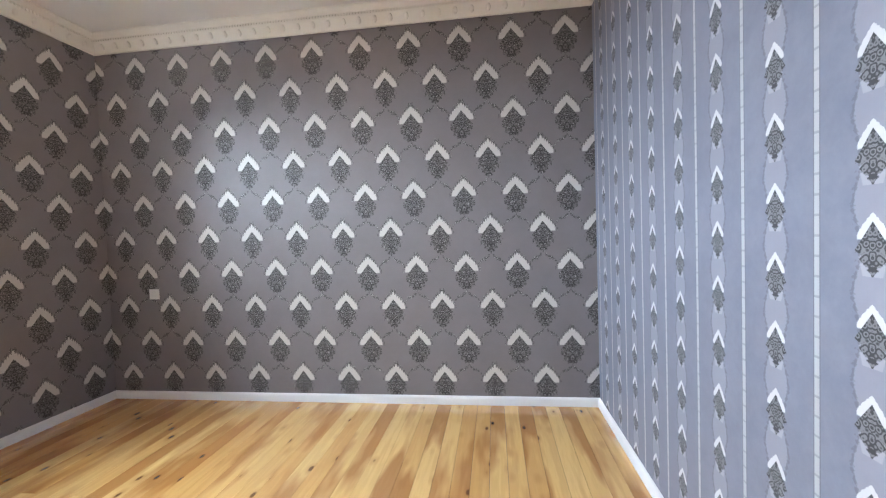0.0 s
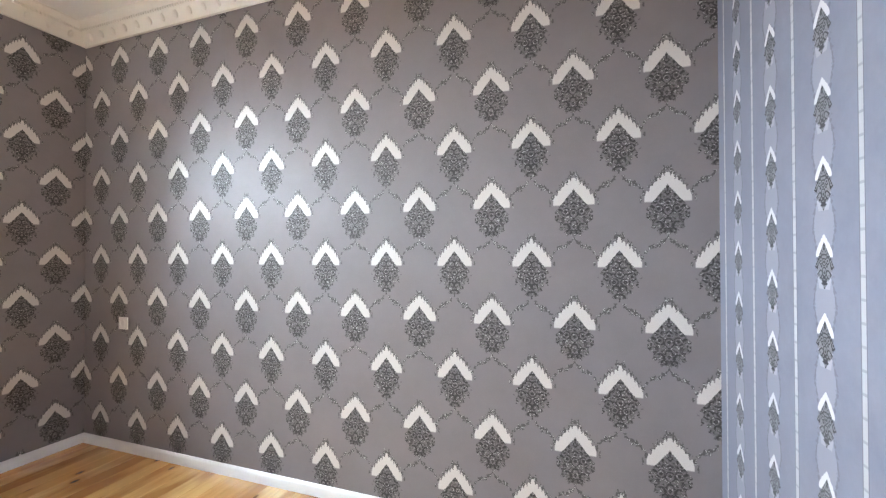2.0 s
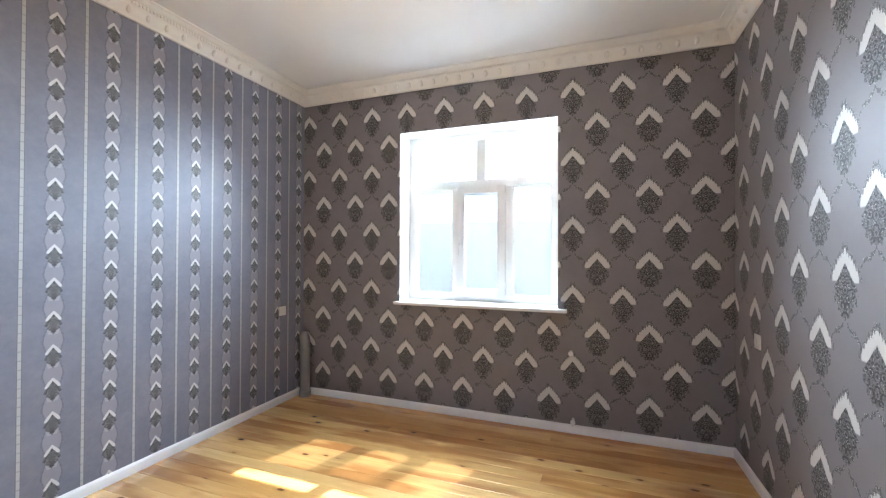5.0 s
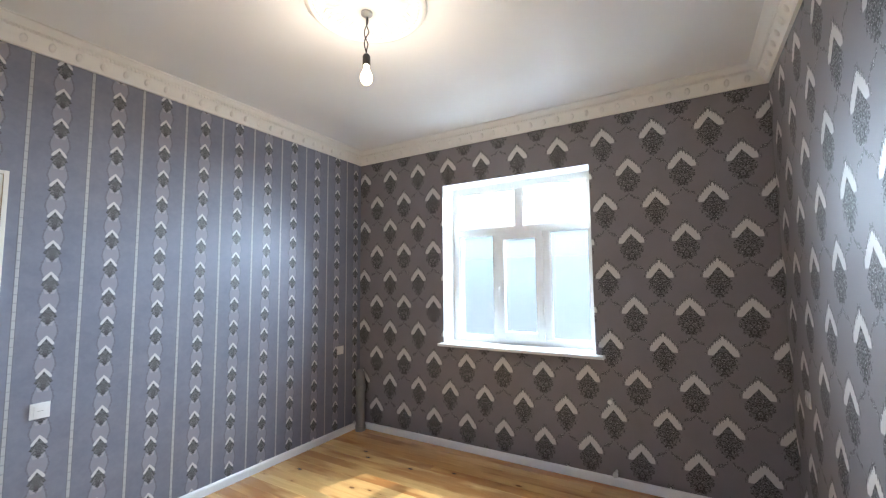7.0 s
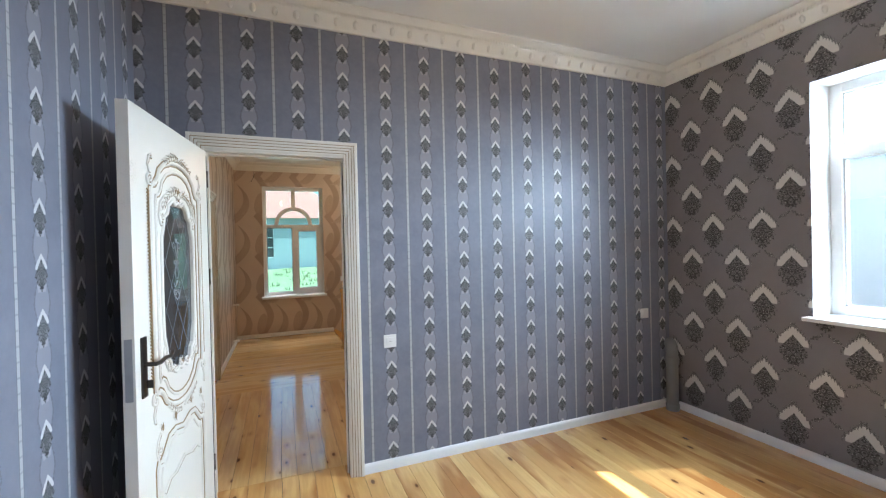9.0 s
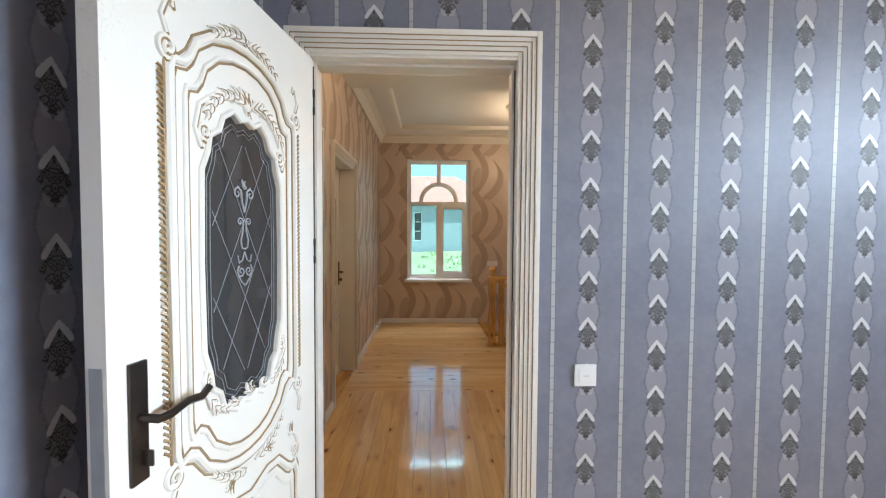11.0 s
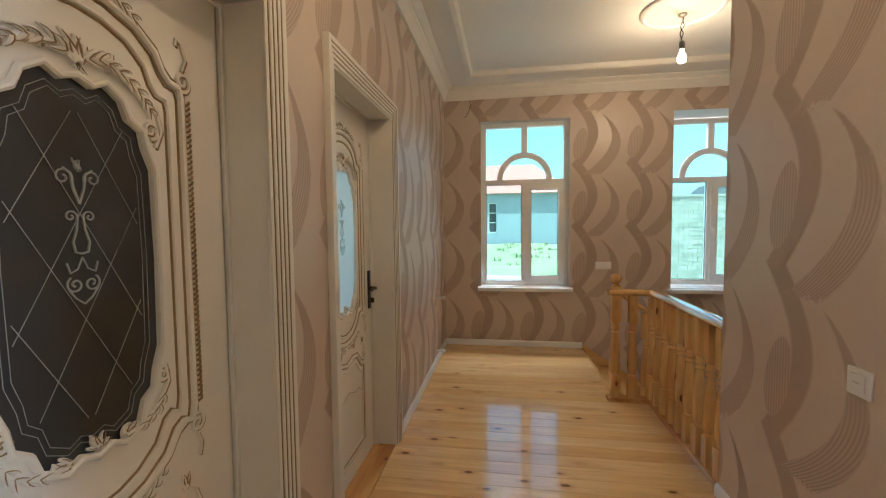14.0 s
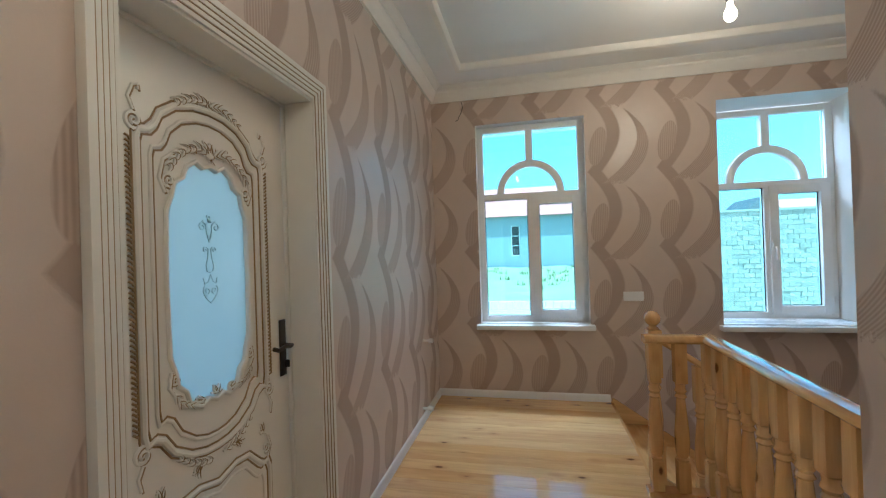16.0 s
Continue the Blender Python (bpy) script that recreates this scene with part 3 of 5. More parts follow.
def cornice(name, p0, p1, inward, m0=1, m1=1, drop=0.125, z=CEIL, eggs=True):
    bm = bmesh.new()
    prof = [(o, z - 0.125 + h - (drop - 0.125 if h == 0.0 else 0.0)) for o, h in PROF]
    sweep(bm, prof, p0, p1, inward, m0, m1)
    a, d = Vector(p0), Vector(p1) - Vector(p0)
    n = Vector(inward)
    if eggs:
        count = int(d.length / 0.115)
        for i in range(1, count):
            c = a + d * (i / count) + n * 0.040 + Vector((0, 0, z - 0.082))
            m = Matrix.Translation(c) @ Matrix.Rotation(radians(28), 4, d.normalized())
            bmesh.ops.create_uvsphere(bm, u_segments=8, v_segments=5, radius=0.021, matrix=m @ Matrix.Diagonal((0.8, 0.8, 1.25, 1)))
        count = int(d.length / 0.022)
        for i in range(2, count - 1):
            c = a + d * (i / count) + n * 0.066 + Vector((0, 0, z - 0.042))
            h = Vector((0.0055 if abs(d.x) > abs(d.y) else 0.006, 0.006 if abs(d.x) > abs(d.y) else 0.0055, 0.008))
            box(bm, *(c - h), *(c + h))
    return setting(name, bm, M_CORN, "cream-white plaster cornice with beads and egg ornaments", "cornice", True)


cornice("cornice_west", (XW, YS, 0), (XW, YN, 0), (1, 0, 0))
cornice("cornice_north", (XW, YN, 0), (XE, YN, 0), (0, -1, 0))
cornice("cornice_east", (XE, YN, 0), (XE, YS, 0), (-1, 0, 0))
cornice("cornice_south", (XE, YS, 0), (XW, YS, 0), (0, 1, 0))
LOW = CEIL - 0.055
cornice("cornice_hall_south", (STAIR_W, HS, 0), (XE, HS, 0), (0, 1, 0), z=LOW - 0.0, eggs=False)
cornice("cornice_hall_east", (XE, HS, 0), (XE, BEAM1, 0), (-1, 0, 0), 1, 0, z=LOW, eggs=False)
cornice("cornice_stair_west", (STAIR_W, STAIR_N, 0), (STAIR_W, HS, 0), (1, 0, 0), z=LOW, eggs=False)
cornice("cornice_beam", (HW, BEAM0, 0), (XE, BEAM0, 0), (0, 1, 0))
cornice("cornice_passage_east", (XE, BEAM0, 0), (XE, HN, 0), (-1, 0, 0))
cornice("cornice_passage_west", (HW, HN, 0), (HW, BEAM0, 0), (1, 0, 0))
cornice("cornice_passage_north", (XE, HN, 0), (HW, HN, 0), (0, -1, 0))

# ---- skirting boards ----
SK = [(0.0, 0.0), (0.016, 0.0), (0.016, 0.045), (0.011, 0.058), (0.004, 0.064), (0.0, 0.064)]


def skirting(name, p0, p1, inward, m0=1, m1=1):
    bm = bmesh.new()
    sweep(bm, SK, p0, p1, inward, m0, m1)
    return setting(name, bm, M_SKIRT, "white plastic skirting board", "skirting", True)


skirting("baseboard_north", (XW, YN, 0), (XE, YN, 0), (0, -1, 0))
skirting("baseboard_west", (XW, YS, 0), (XW, YN, 0), (1, 0, 0))
skirting("baseboard_east", (XE, YN, 0), (XE, YS, 0), (-1, 0, 0))
skirting("baseboard_south", (-0.452, YS, 0), (XW, YS, 0), (0, 1, 0), 0, 1)
skirting("baseboard_corner", (XE, YS, 0), (0.49, YS, 0), (0, 1, 0), 1, 0)
skirting("baseboard_hall_south", (-0.80, HS, 0), (XE, HS, 0), (0, 1, 0), 0, 1)
skirting("baseboard_hall_east", (XE, HS, 0), (XE, -3.288, 0), (-1, 0, 0), 1, 0)
skirting("baseboard_hall_middle", (XE, -2.292, 0), (XE, -1.973, 0), (-1, 0, 0), 0, 0)
skirting("baseboard_hall_end", (XE, -0.977, 0), (XE, HN, 0), (-1, 0, 0), 0, 1)
skirting("baseboard_hall_west", (HW, -1.95, 0), (HW, STAIR_N, 0), (1, 0, 0), 0, 0)


# ---- windows ----
def bar(bm, m, u0, v0, u1, v1, n0, n1, bevel=0.004):
    """A bar in a window's own plane: u across, v up, n towards the room."""
    t = bmesh.new()
    box(t, u0, v0, n0, u1, v1, n1, bevel)
    for v in t.verts:
        v.co = m @ v.co
    me = bpy.data.meshes.new("bar")
    t.to_mesh(me)
    t.free()
    bm.from_mesh(me)
    bpy.data.meshes.remove(me)


def frame_of(bm, m, u0, v0, u1, v1, w, n0, n1):
    bar(bm, m, u0, v0, u0 + w, v1, n0, n1)
    bar(bm, m, u1 - w, v0, u1, v1, n0, n1)
    bar(bm, m, u0 + w, v0, u1 - w, v0 + w, n0, n1)
    bar(bm, m, u0 + w, v1 - w, u1 - w, v1, n0, n1)


def pane(parent, m, u0, v0, u1, v1, mat, label=""):
    bm = bmesh.new()
    bar(bm, m, u0, v0, u1, v1, -0.004, 0.004, 0.0)
    ob = part("pane", bm, mat, parent, label, False)
    ob.visible_shadow = mat is M_FROST
    return ob


# bedroom window: u runs with y, the room lies to +x
MW = Matrix(((0, 0, 1, -3.43), (1, 0, 0, 0), (0, 1, 0, 0), (0, 0, 0, 1)))
w = thing("window_1", Matrix(), "white plastic window, clear fanlights over frosted panes", "window", "", "structure")
bm = bmesh.new()
frame_of(bm, MW, 0.41, 0.945, 1.785, 2.46, 0.062, -0.03, 0.035)
bar(bm, MW, 0.472, 1.972, 1.723, 2.032, -0.03, 0.035)
bar(bm, MW, 1.072, 2.032, 1.145, 2.398, -0.03, 0.035)
bar(bm, MW, 0.842, 1.007, 0.890, 1.972, -0.03, 0.030)
bar(bm, MW, 1.322, 1.007, 1.385, 1.972, -0.03, 0.030)
part("window_frame", bm, M_PVC, w)
bm = bmesh.new()
frame_of(bm, MW, 0.886, 0.992, 1.326, 1.984, 0.068, -0.02, 0.052)
sash = part("sash", bm, M_PVC, w)
bm = bmesh.new()
bar(bm, MW, 0.894, 1.43, 0.922, 1.50, 0.052, 0.060, 0.003)
bar(bm, MW, 0.901, 1.36, 0.915, 1.47, 0.075, 0.090, 0.005)
bar(bm, MW, 0.901, 1.455, 0.915, 1.47, 0.058, 0.080, 0.003)
part("window_handle", bm, M_PVC, sash, "white plastic handle")
for h in (1.10, 1.88):
    bm = bmesh.new()
    bar(bm, MW, 1.322, h - 0.03, 1.336, h + 0.03, 0.045, 0.060, 0.003)
    part("hinge", bm, M_PVC, sash)
bm = bmesh.new()
for u0, v0, u1, v1 in ((0.472, 2.032, 1.072, 2.398), (1.145, 2.032, 1.723, 2.398), (0.472, 1.007, 0.842, 1.972), (1.385, 1.007, 1.723, 1.972)):
    for q in ((u0, v0, u0 + 0.012, v1), (u1 - 0.012, v0, u1, v1), (u0, v0, u1, v0 + 0.012), (u0, v1 - 0.012, u1, v1)):
        bar(bm, MW, *q, 0.004, 0.018, 0.0)
part("glazing_bead", bm, M_PVC, w)
pane(w, MW, 0.472, 2.032, 1.072, 2.398, M_CLEAR_W)
pane(w, MW, 1.145, 2.032, 1.723, 2.398, M_CLEAR_W)
pane(w, MW, 0.472, 1.007, 0.842, 1.972, M_FROST, "frosted pane")
pane(w, MW, 0.954, 1.060, 1.258, 1.916, M_FROST, "frosted pane")
pane(w, MW, 1.385, 1.007, 1.723, 1.972, M_FROST, "frosted pane")
bm = bmesh.new()
box(bm, -3.395, 0.412, 0.925, XW, 1.783, 0.950)
box(bm, XW, 0.385, 0.925, -3.10, 1.855, 0.950, 0.006)
part("window_sill", bm, M_PVC, w, "white plastic sill board")


# hall windows: u runs against x, the room lies to +y
def hall_window(name, x0, x1, depth, label):
    wdt = x1 - x0
    m = Matrix(((-1, 0, 0, x1), (0, 0, 1, HS - depth), (0, 1, 0, 0), (0, 0, 0, 1)))
    w = thing(name, Matrix(), label, "window", "hall windows", "structure")
    z0, z1 = 0.68, 2.525
    bm = bmesh.new()
    frame_of(bm, m, 0.0, z0, wdt, z1, 0.055, -0.03, 0.035)
    bar(bm, m, 0.055, 1.830, wdt - 0.055, 1.885, -0.03, 0.035)
    mid = wdt * 0.5
    bar(bm, m, mid - 0.028, z0 + 0.055, mid + 0.010, 1.830, -0.03, 0.034)
    ro, ri = wdt * 0.315, wdt * 0.315 - 0.062
    bar(bm, m, mid - 0.032, 1.885 + ro - 0.006, mid + 0.032, z1 - 0.055, -0.03, 0.034)
    rows = []
    for i in range(25):
        a = math.pi * i / 24
        rows.append([bm.verts.new(m @ Vector((mid + r * math.cos(a), 1.885 + r * math.sin(a), n))) for r, n in ((ro, -0.03), (ro, 0.028), (ro - 0.01, 0.034), (ri + 0.01, 0.034), (ri, 0.028), (ri, -0.03))])
    ring_rows(bm, rows)
    part("window_frame", bm, M_PVC, w)
    bm = bmesh.new()
    frame_of(bm, m, mid + 0.006, z0 + 0.042, wdt - 0.040, 1.842, 0.070, -0.02, 0.052)
    sash = part("sash", bm, M_PVC, w)
    bm = bmesh.new()
    bar(bm, m, mid + 0.022, 1.27, mid + 0.052, 1.34, 0.052, 0.062, 0.003)
    bar(bm, m, mid + 0.029, 1.19, mid + 0.044, 1.31, 0.078, 0.094, 0.005)
    bar(bm, m, mid + 0.029, 1.295, mid + 0.044, 1.31, 0.060, 0.082, 0.003)
    part("window_handle", bm, M_PVC, sash, "white plastic handle")
    for h in (0.85, 1.68):
        bm = bmesh.new()
        bar(bm, m, wdt - 0.042, h - 0.035, wdt - 0.028, h + 0.035, 0.045, 0.062, 0.003)
        part("hinge", bm, M_PVC, sash)
    pane(w, m, 0.055, z0 + 0.055, mid - 0.028, 1.830, M_CLEAR)
    pane(w, m, mid + 0.076, z0 + 0.112, wdt - 0.110, 1.772, M_CLEAR)
    pane(w, m, 0.055, 1.885, wdt - 0.055, z1 - 0.055, M_CLEAR)
    for u0, v0, u1, v1 in ((0.055, z0 + 0.055, mid - 0.028, 1.830), (mid + 0.076, z0 + 0.112, wdt - 0.110, 1.772)):
        bm = bmesh.new()
        for q in ((u0, v0, u0 + 0.006, v1), (u1 - 0.006, v0, u1, v1), (u0 + 0.006, v0, u1 - 0.006, v0 + 0.006), (u0 + 0.006, v1 - 0.006, u1 - 0.006, v1)):
            bar(bm, m, *q, 0.005, 0.012, 0.0)
        part("rubber_seal", bm, M_GAP, w, "dark rubber seal", False)
    bm = bmesh.new()
    box(bm, x0, HS - depth + 0.035, 0.63, x1, HS, 0.682)
    box(bm, x0 - 0.030, HS, 0.635, x1 + 0.035, HS + 0.085, 0.676, 0.006)
    part("window_sill", bm, M_PVC, w, "white plastic sill board")
    return w


hall_window("window_2", HWIN1[0], HWIN1[1], 0.13, "white plastic window with an arched fanlight over the landing")
hall_window("window_3", HWIN2[0], HWIN2[1], 0.34, "white plastic window with an arched fanlight in a deep reveal")

# ---- floors: single pine boards, those of the pieces last in the file ----
floor_room = tagged(new("floor"), "varnished knotty pine board floor", "floor", "", "structure")
floor_hall = tagged(new("floor_hall"), "varnished knotty pine floor of the hall", "floor", "", "structure")
bm = bmesh.new()
box(bm, XW, HN, -0.12, XE, YN, -0.026)
part("subfloor", bm, M_DARK, floor_room, "", False)
bm = bmesh.new()
box(bm, HW, BEAM0, -0.12, XE, HN, -0.026)
box(bm, -1.03, -4.12, -0.12, XE, BEAM0, -0.026)
box(bm, -0.80, HS, -0.12, XE, -4.12, -0.026)
part("subfloor", bm, M_DARK, floor_hall, "", False)


# ---- carved doors ----
LW, LH, LT = 0.800, 2.005, 0.042                              # leaf
GLASS = [(u * 1.11, 1.31 + (v - 1.31) * (1.03 if v > 1.31 else 1.15)) for u, v in [(0.0, 1.652), (0.026, 1.640), (0.050, 1.655), (0.082, 1.632), (0.094, 1.598), (0.122, 1.580), (0.128, 1.545), (0.146, 1.500), (0.150, 1.300), (0.146, 1.120), (0.130, 1.075), (0.124, 1.040), (0.100, 1.022), (0.088, 0.985), (0.050, 0.966), (0.026, 0.978), (0.0, 0.968)]]


def mirrored(half):
    return half + [(-u, v) for u, v in half[::-1] if abs(u) > 1e-6]


def at_n(pts, n):
    return [Vector((u, n, v)) for u, v in pts]


ARCH = [(-0.256, 1.700), (-0.249, 1.722), (-0.220, 1.728), (-0.200, 1.748), (-0.182, 1.785), (-0.132, 1.822), (-0.066, 1.842), (0.000, 1.848)]
FOOT = [(-0.256, 0.900), (-0.249, 0.868), (-0.226, 0.876), (-0.198, 0.862), (-0.165, 0.815), (-0.105, 0.778), (-0.050, 0.762), (0.000, 0.758)]
LOWT = [(-0.256, 0.560), (-0.244, 0.590), (-0.220, 0.585), (-0.198, 0.600), (-0.143, 0.655), (-0.077, 0.662), (0.000, 0.640)]


def both(half):
    return half + [(-u, v) for u, v in half[::-1][1:]]


def inset(pts, d):
    cu, cv = 0.0, sum(p[1] for p in pts) / len(pts)
    return [(u * (1 - d / 0.256), v + (d if v < cv else -d)) for u, v in pts]


def leafage(bm, cu, cv, size, n, count=7, spread=150, up=90, veins=None):
    """A carved spray of pointed leaves."""
    for i in range(count):
        a = radians(up - spread / 2 + spread * i / (count - 1))
        ln = size * (1.0 - 0.35 * abs(i - (count - 1) / 2) / (count / 2))
        p = [(cu + ln * f * math.cos(a + 0.5 * f * (1 if i < count / 2 else -1)), cv + ln * f * math.sin(a + 0.5 * f * (1 if i < count / 2 else -1))) for f in (0.0, 0.3, 0.6, 0.85, 1.0)]
        tube(bm, [Vector((u, n + 0.006 * math.sin(math.pi * f / 4), v)) for f, (u, v) in enumerate(p)], size * 0.19, 6, False, True)
        if veins is not None:
            tube(veins, [Vector((u + 0.10 * size, n - 0.002, v - 0.04 * size)) for u, v in p], size * 0.06, 5, False, True)


def garland(bm, veins, path, size, n):
    """Overlapping acanthus leaves along a curved stem."""
    tube(bm, at_n(path, n), size * 0.16, 6)
    k = len(path)
    for i in range(k - 1):
        (u0, v0), (u1, v1) = path[i], path[i + 1]
        for f in (0.25, 0.75):
            u, v = u0 + (u1 - u0) * f, v0 + (v1 - v0) * f
            a = math.atan2(v1 - v0, u1 - u0)
            for side in (1, -1):
                b = a + side * 0.95
                ln = size * (1.0 - 0.45 * i / k)
                pts = [Vector((u + ln * q * math.cos(b - side * 0.5 * q), n - 0.005 * math.sin(math.pi * q), v + ln * q * math.sin(b - side * 0.5 * q))) for q in (0.0, 0.35, 0.7, 1.0)]
                tube(bm, pts, size * 0.24, 6, False, True)
                tube(veins, [p + Vector((0.05 * size, -0.20 * size, -0.06 * size)) for p in pts], size * 0.06, 5, False, True)


def carved_leaf(parent, m, pale=None):
    """The leaf's face is towards -y of its own axes, u from the hinge stile's middle; the leaf stands on z = 0."""
    bm = bmesh.new()
    outline = mirrored(GLASS)
    hw = LW / 2
    outer = [bm.verts.new((u, 0, v)) for u, v in ((-hw, 0.006), (hw, 0.006), (hw, LH), (-hw, LH))]
    inner = [bm.verts.new((u, 0, v)) for u, v in outline]
    es = [bm.edges.new((r[i], r[(i + 1) % len(r)])) for r in (outer, inner) for i in range(len(r))]
    fs = [g for g in bmesh.ops.triangle_fill(bm, edges=es, use_beauty=True)["geom"] if isinstance(g, bmesh.types.BMFace)]
    ext = bmesh.ops.extrude_face_region(bm, geom=fs)["geom"]
    for g in ext:
        if isinstance(g, bmesh.types.BMVert):
            g.co.y += LT
    leaf = part("leaf", bm, M_DOOR, parent, "cream leaf with carved relief", False)
    leaf.matrix_local = m
    bm = bmesh.new()
    vs = [bm.verts.new((u * 1.03, 0.010, 1.31 + (v - 1.31) * 1.03)) for u, v in outline]
    f = bm.faces.new(vs)
    r = bmesh.ops.extrude_face_region(bm, geom=[f])["geom"]
    for g in r:
        if isinstance(g, bmesh.types.BMVert):
            g.co.y += 0.006
    part("glass", bm, pale or M_DGLASS, leaf, "frosted pale pane" if pale else "opaque pane coloured like the unlit space behind, with etched lattice", False)
    # etched lattice and vase ornament on the glass
    bm = bmesh.new()
    n = 0.0085
    for k in (() if pale else (0.80, 0.87)):
        tube(bm, at_n([(u * k, 1.31 + (v - 1.31) * (1 - (1 - k) * 0.45)) for u, v in outline], n), 0.0008, 4, True)

    def clipped(u0, v0, u1, v1):
        keep = []
        for i in range(41):
            u, v = u0 + (u1 - u0) * i / 40, v0 + (v1 - v0) * i / 40
            if abs(u) < 0.130 and 0.985 + max(0, abs(u) - 0.07) * 0.9 < v < 1.61 - max(0, abs(u) - 0.07) * 0.9:
                keep.append((u, v))
        if len(keep) > 2:
            tube(bm, at_n([keep[0], keep[-1]], n), 0.0008, 4)

    for c in (() if pale else (0.74, 0.95, 1.16, 1.37, 1.58)):
        clipped(-0.131, c, 0.131, c + 0.48)
        clipped(0.131, c, -0.131, c + 0.48)
    for s in (1, -1):
        tube(bm, at_n([(s * u, v) for u, v in spiral(0.028, 1.470, 0.018, 1.3, 200, -1)], n), 0.0022, 4)
        tube(bm, at_n([(s * u, v) for u, v in ((0.0, 1.420), (0.010, 1.450), (0.014, 1.478), (0.028, 1.488))], n), 0.0028, 4)
        tube(bm, at_n([(s * u, v) for u, v in spiral(0.018, 1.395, 0.012, 1.2, 180, -1)], n), 0.0020, 4)
        tube(bm, at_n([(s * u, v) for u, v in ((0.005, 1.400), (0.008, 1.370), (0.016, 1.345), (0.012, 1.325), (0.0, 1.322))], n), 0.0024, 4)
        tube(bm, at_n([(s * u, v) for u, v in spiral(0.016, 1.262, 0.017, 1.4, 60, -1)], n), 0.0022, 4)
        tube(bm, at_n([(s * u, v) for u, v in ((0.030, 1.305), (0.024, 1.285), (0.010, 1.292), (0.0, 1.315))], n), 0.0020, 4)
        tube(bm, at_n([(s * u, v) for u, v in ((0.028, 1.252), (0.016, 1.235), (0.0, 1.222))], n), 0.0020, 4)
    leafage(bm, 0.0, 1.485, 0.026, n - 0.004, 3, 70)
    part("etching", bm, M_PALE if pale else M_ETCH, leaf, "pale etched lattice and vase")
    # raised rim round the glass
    bm = bmesh.new()
    tube(bm, at_n([(u * 1.05, 1.31 + (v - 1.31) * 1.02) for u, v in outline], -0.001), 0.008, 8, True)
    part("glass_rim", bm, M_DOOR, leaf)
    # mouldings: an arched panel round the glass, a shaped panel below
    big = both(ARCH) + both(FOOT)[::-1]
    low = both(LOWT) + [(0.256, 0.120), (-0.256, 0.120)]
    bm = bmesh.new()
    for pts, r in ((big, 0.010), (inset(big, 0.040), 0.006), (low, 0.009), (inset(low, 0.035), 0.006)):
        tube(bm, at_n(pts, -0.001), r, 8, True)
    part("moulding", bm, M_DOOR, leaf, "raised cream moulding")
    bm = bmesh.new()
    for pts in (inset(big, -0.012), inset(big, 0.013), inset(big, 0.049), inset(low, -0.012), inset(low, 0.012)):
        tube(bm, at_n(pts, -0.0005), 0.0034, 5, True)
    part("gilt_line", bm, M_GOLD, leaf, "antique gold lines")
    # twisted rope down each side
    bm = bmesh.new()
    for s in (1, -1):
        for i in range(58):
            v = 0.905 + i * 0.0137
            tube(bm, [(s * 0.273, -0.001, v), (s * 0.279, -0.006, v + 0.006), (s * 0.286, -0.001, v + 0.012)], 0.0034, 5)
    part("rope", bm, M_GOLD, leaf, "gilt twisted rope")
    # scrolls and sprays
    bm = bmesh.new()
    gilt = bmesh.new()

    def scroll(pts, r):
        tube(bm, at_n(pts, -0.002), r, 6)
        tube(gilt, at_n([(u + 0.004, v - 0.004) for u, v in pts], -0.0035), r * 0.62, 5)

    for s in (1, -1):
        f = lambda pts: [(s * u, v) for u, v in pts]
        scroll(f(spiral(0.262, 1.742, 0.026, 1.5, 250, 1)), 0.006)
        scroll(f([(0.262, 1.768), (0.276, 1.800), (0.262, 1.835), (0.248, 1.842), (0.246, 1.826)]), 0.005)
        scroll(f(spiral(0.262, 0.852, 0.026, 1.5, 110, -1)), 0.006)
        scroll(f([(0.262, 0.826), (0.276, 0.796), (0.268, 0.760)]), 0.005)
        scroll(f(spiral(0.160, 1.598, 0.022, 1.4, 270, 1)), 0.005)
        scroll(f([(0.172, 1.560), (0.190, 1.600), (0.176, 1.655), (0.130, 1.690), (0.070, 1.704)]), 0.006)
        scroll(f(spiral(0.158, 1.020, 0.020, 1.4, 90, -1)), 0.005)
        scroll(f([(0.168, 1.045), (0.176, 1.000), (0.150, 0.960), (0.110, 0.930), (0.060, 0.922)]), 0.006)
        scroll(f(spiral(0.236, 0.640, 0.020, 1.3, 250, 1)), 0.005)
        scroll(f([(0.226, 0.700), (0.248, 0.680), (0.262, 0.640), (0.242, 0.590)]), 0.005)
        scroll(f([(0.20, 0.440), (0.15, 0.475), (0.09, 0.470), (0.0, 0.500)]), 0.006)
        garland(bm, gilt, f([(0.010, 1.704), (0.050, 1.716), (0.095, 1.704), (0.135, 1.676), (0.160, 1.640)]), 0.034, -0.002)
        garland(bm, gilt, f([(0.004, 1.868), (0.040, 1.872), (0.085, 1.860), (0.130, 1.836)]), 0.034, -0.002)
        garland(bm, gilt, f([(0.020, 0.728), (0.065, 0.738), (0.110, 0.758), (0.150, 0.790)]), 0.026, -0.002)
        garland(bm, gilt, f([(0.165, 0.985), (0.140, 0.945), (0.100, 0.926)]), 0.026, -0.002)
        leafage(bm, s * 0.060, 1.700, 0.040, -0.002, 5, 110, 90 - s * 50, veins=gilt)
        leafage(bm, s * 0.055, 0.925, 0.036, -0.002, 4, 110, 90 - s * 70, veins=gilt)
        leafage(bm, s * 0.070, 0.745, 0.052, -0.002, 5, 80, 270 + s * 40, veins=gilt)
        leafage(bm, s * 0.215, 0.700, 0.045, -0.002, 4, 90, 90, veins=gilt)
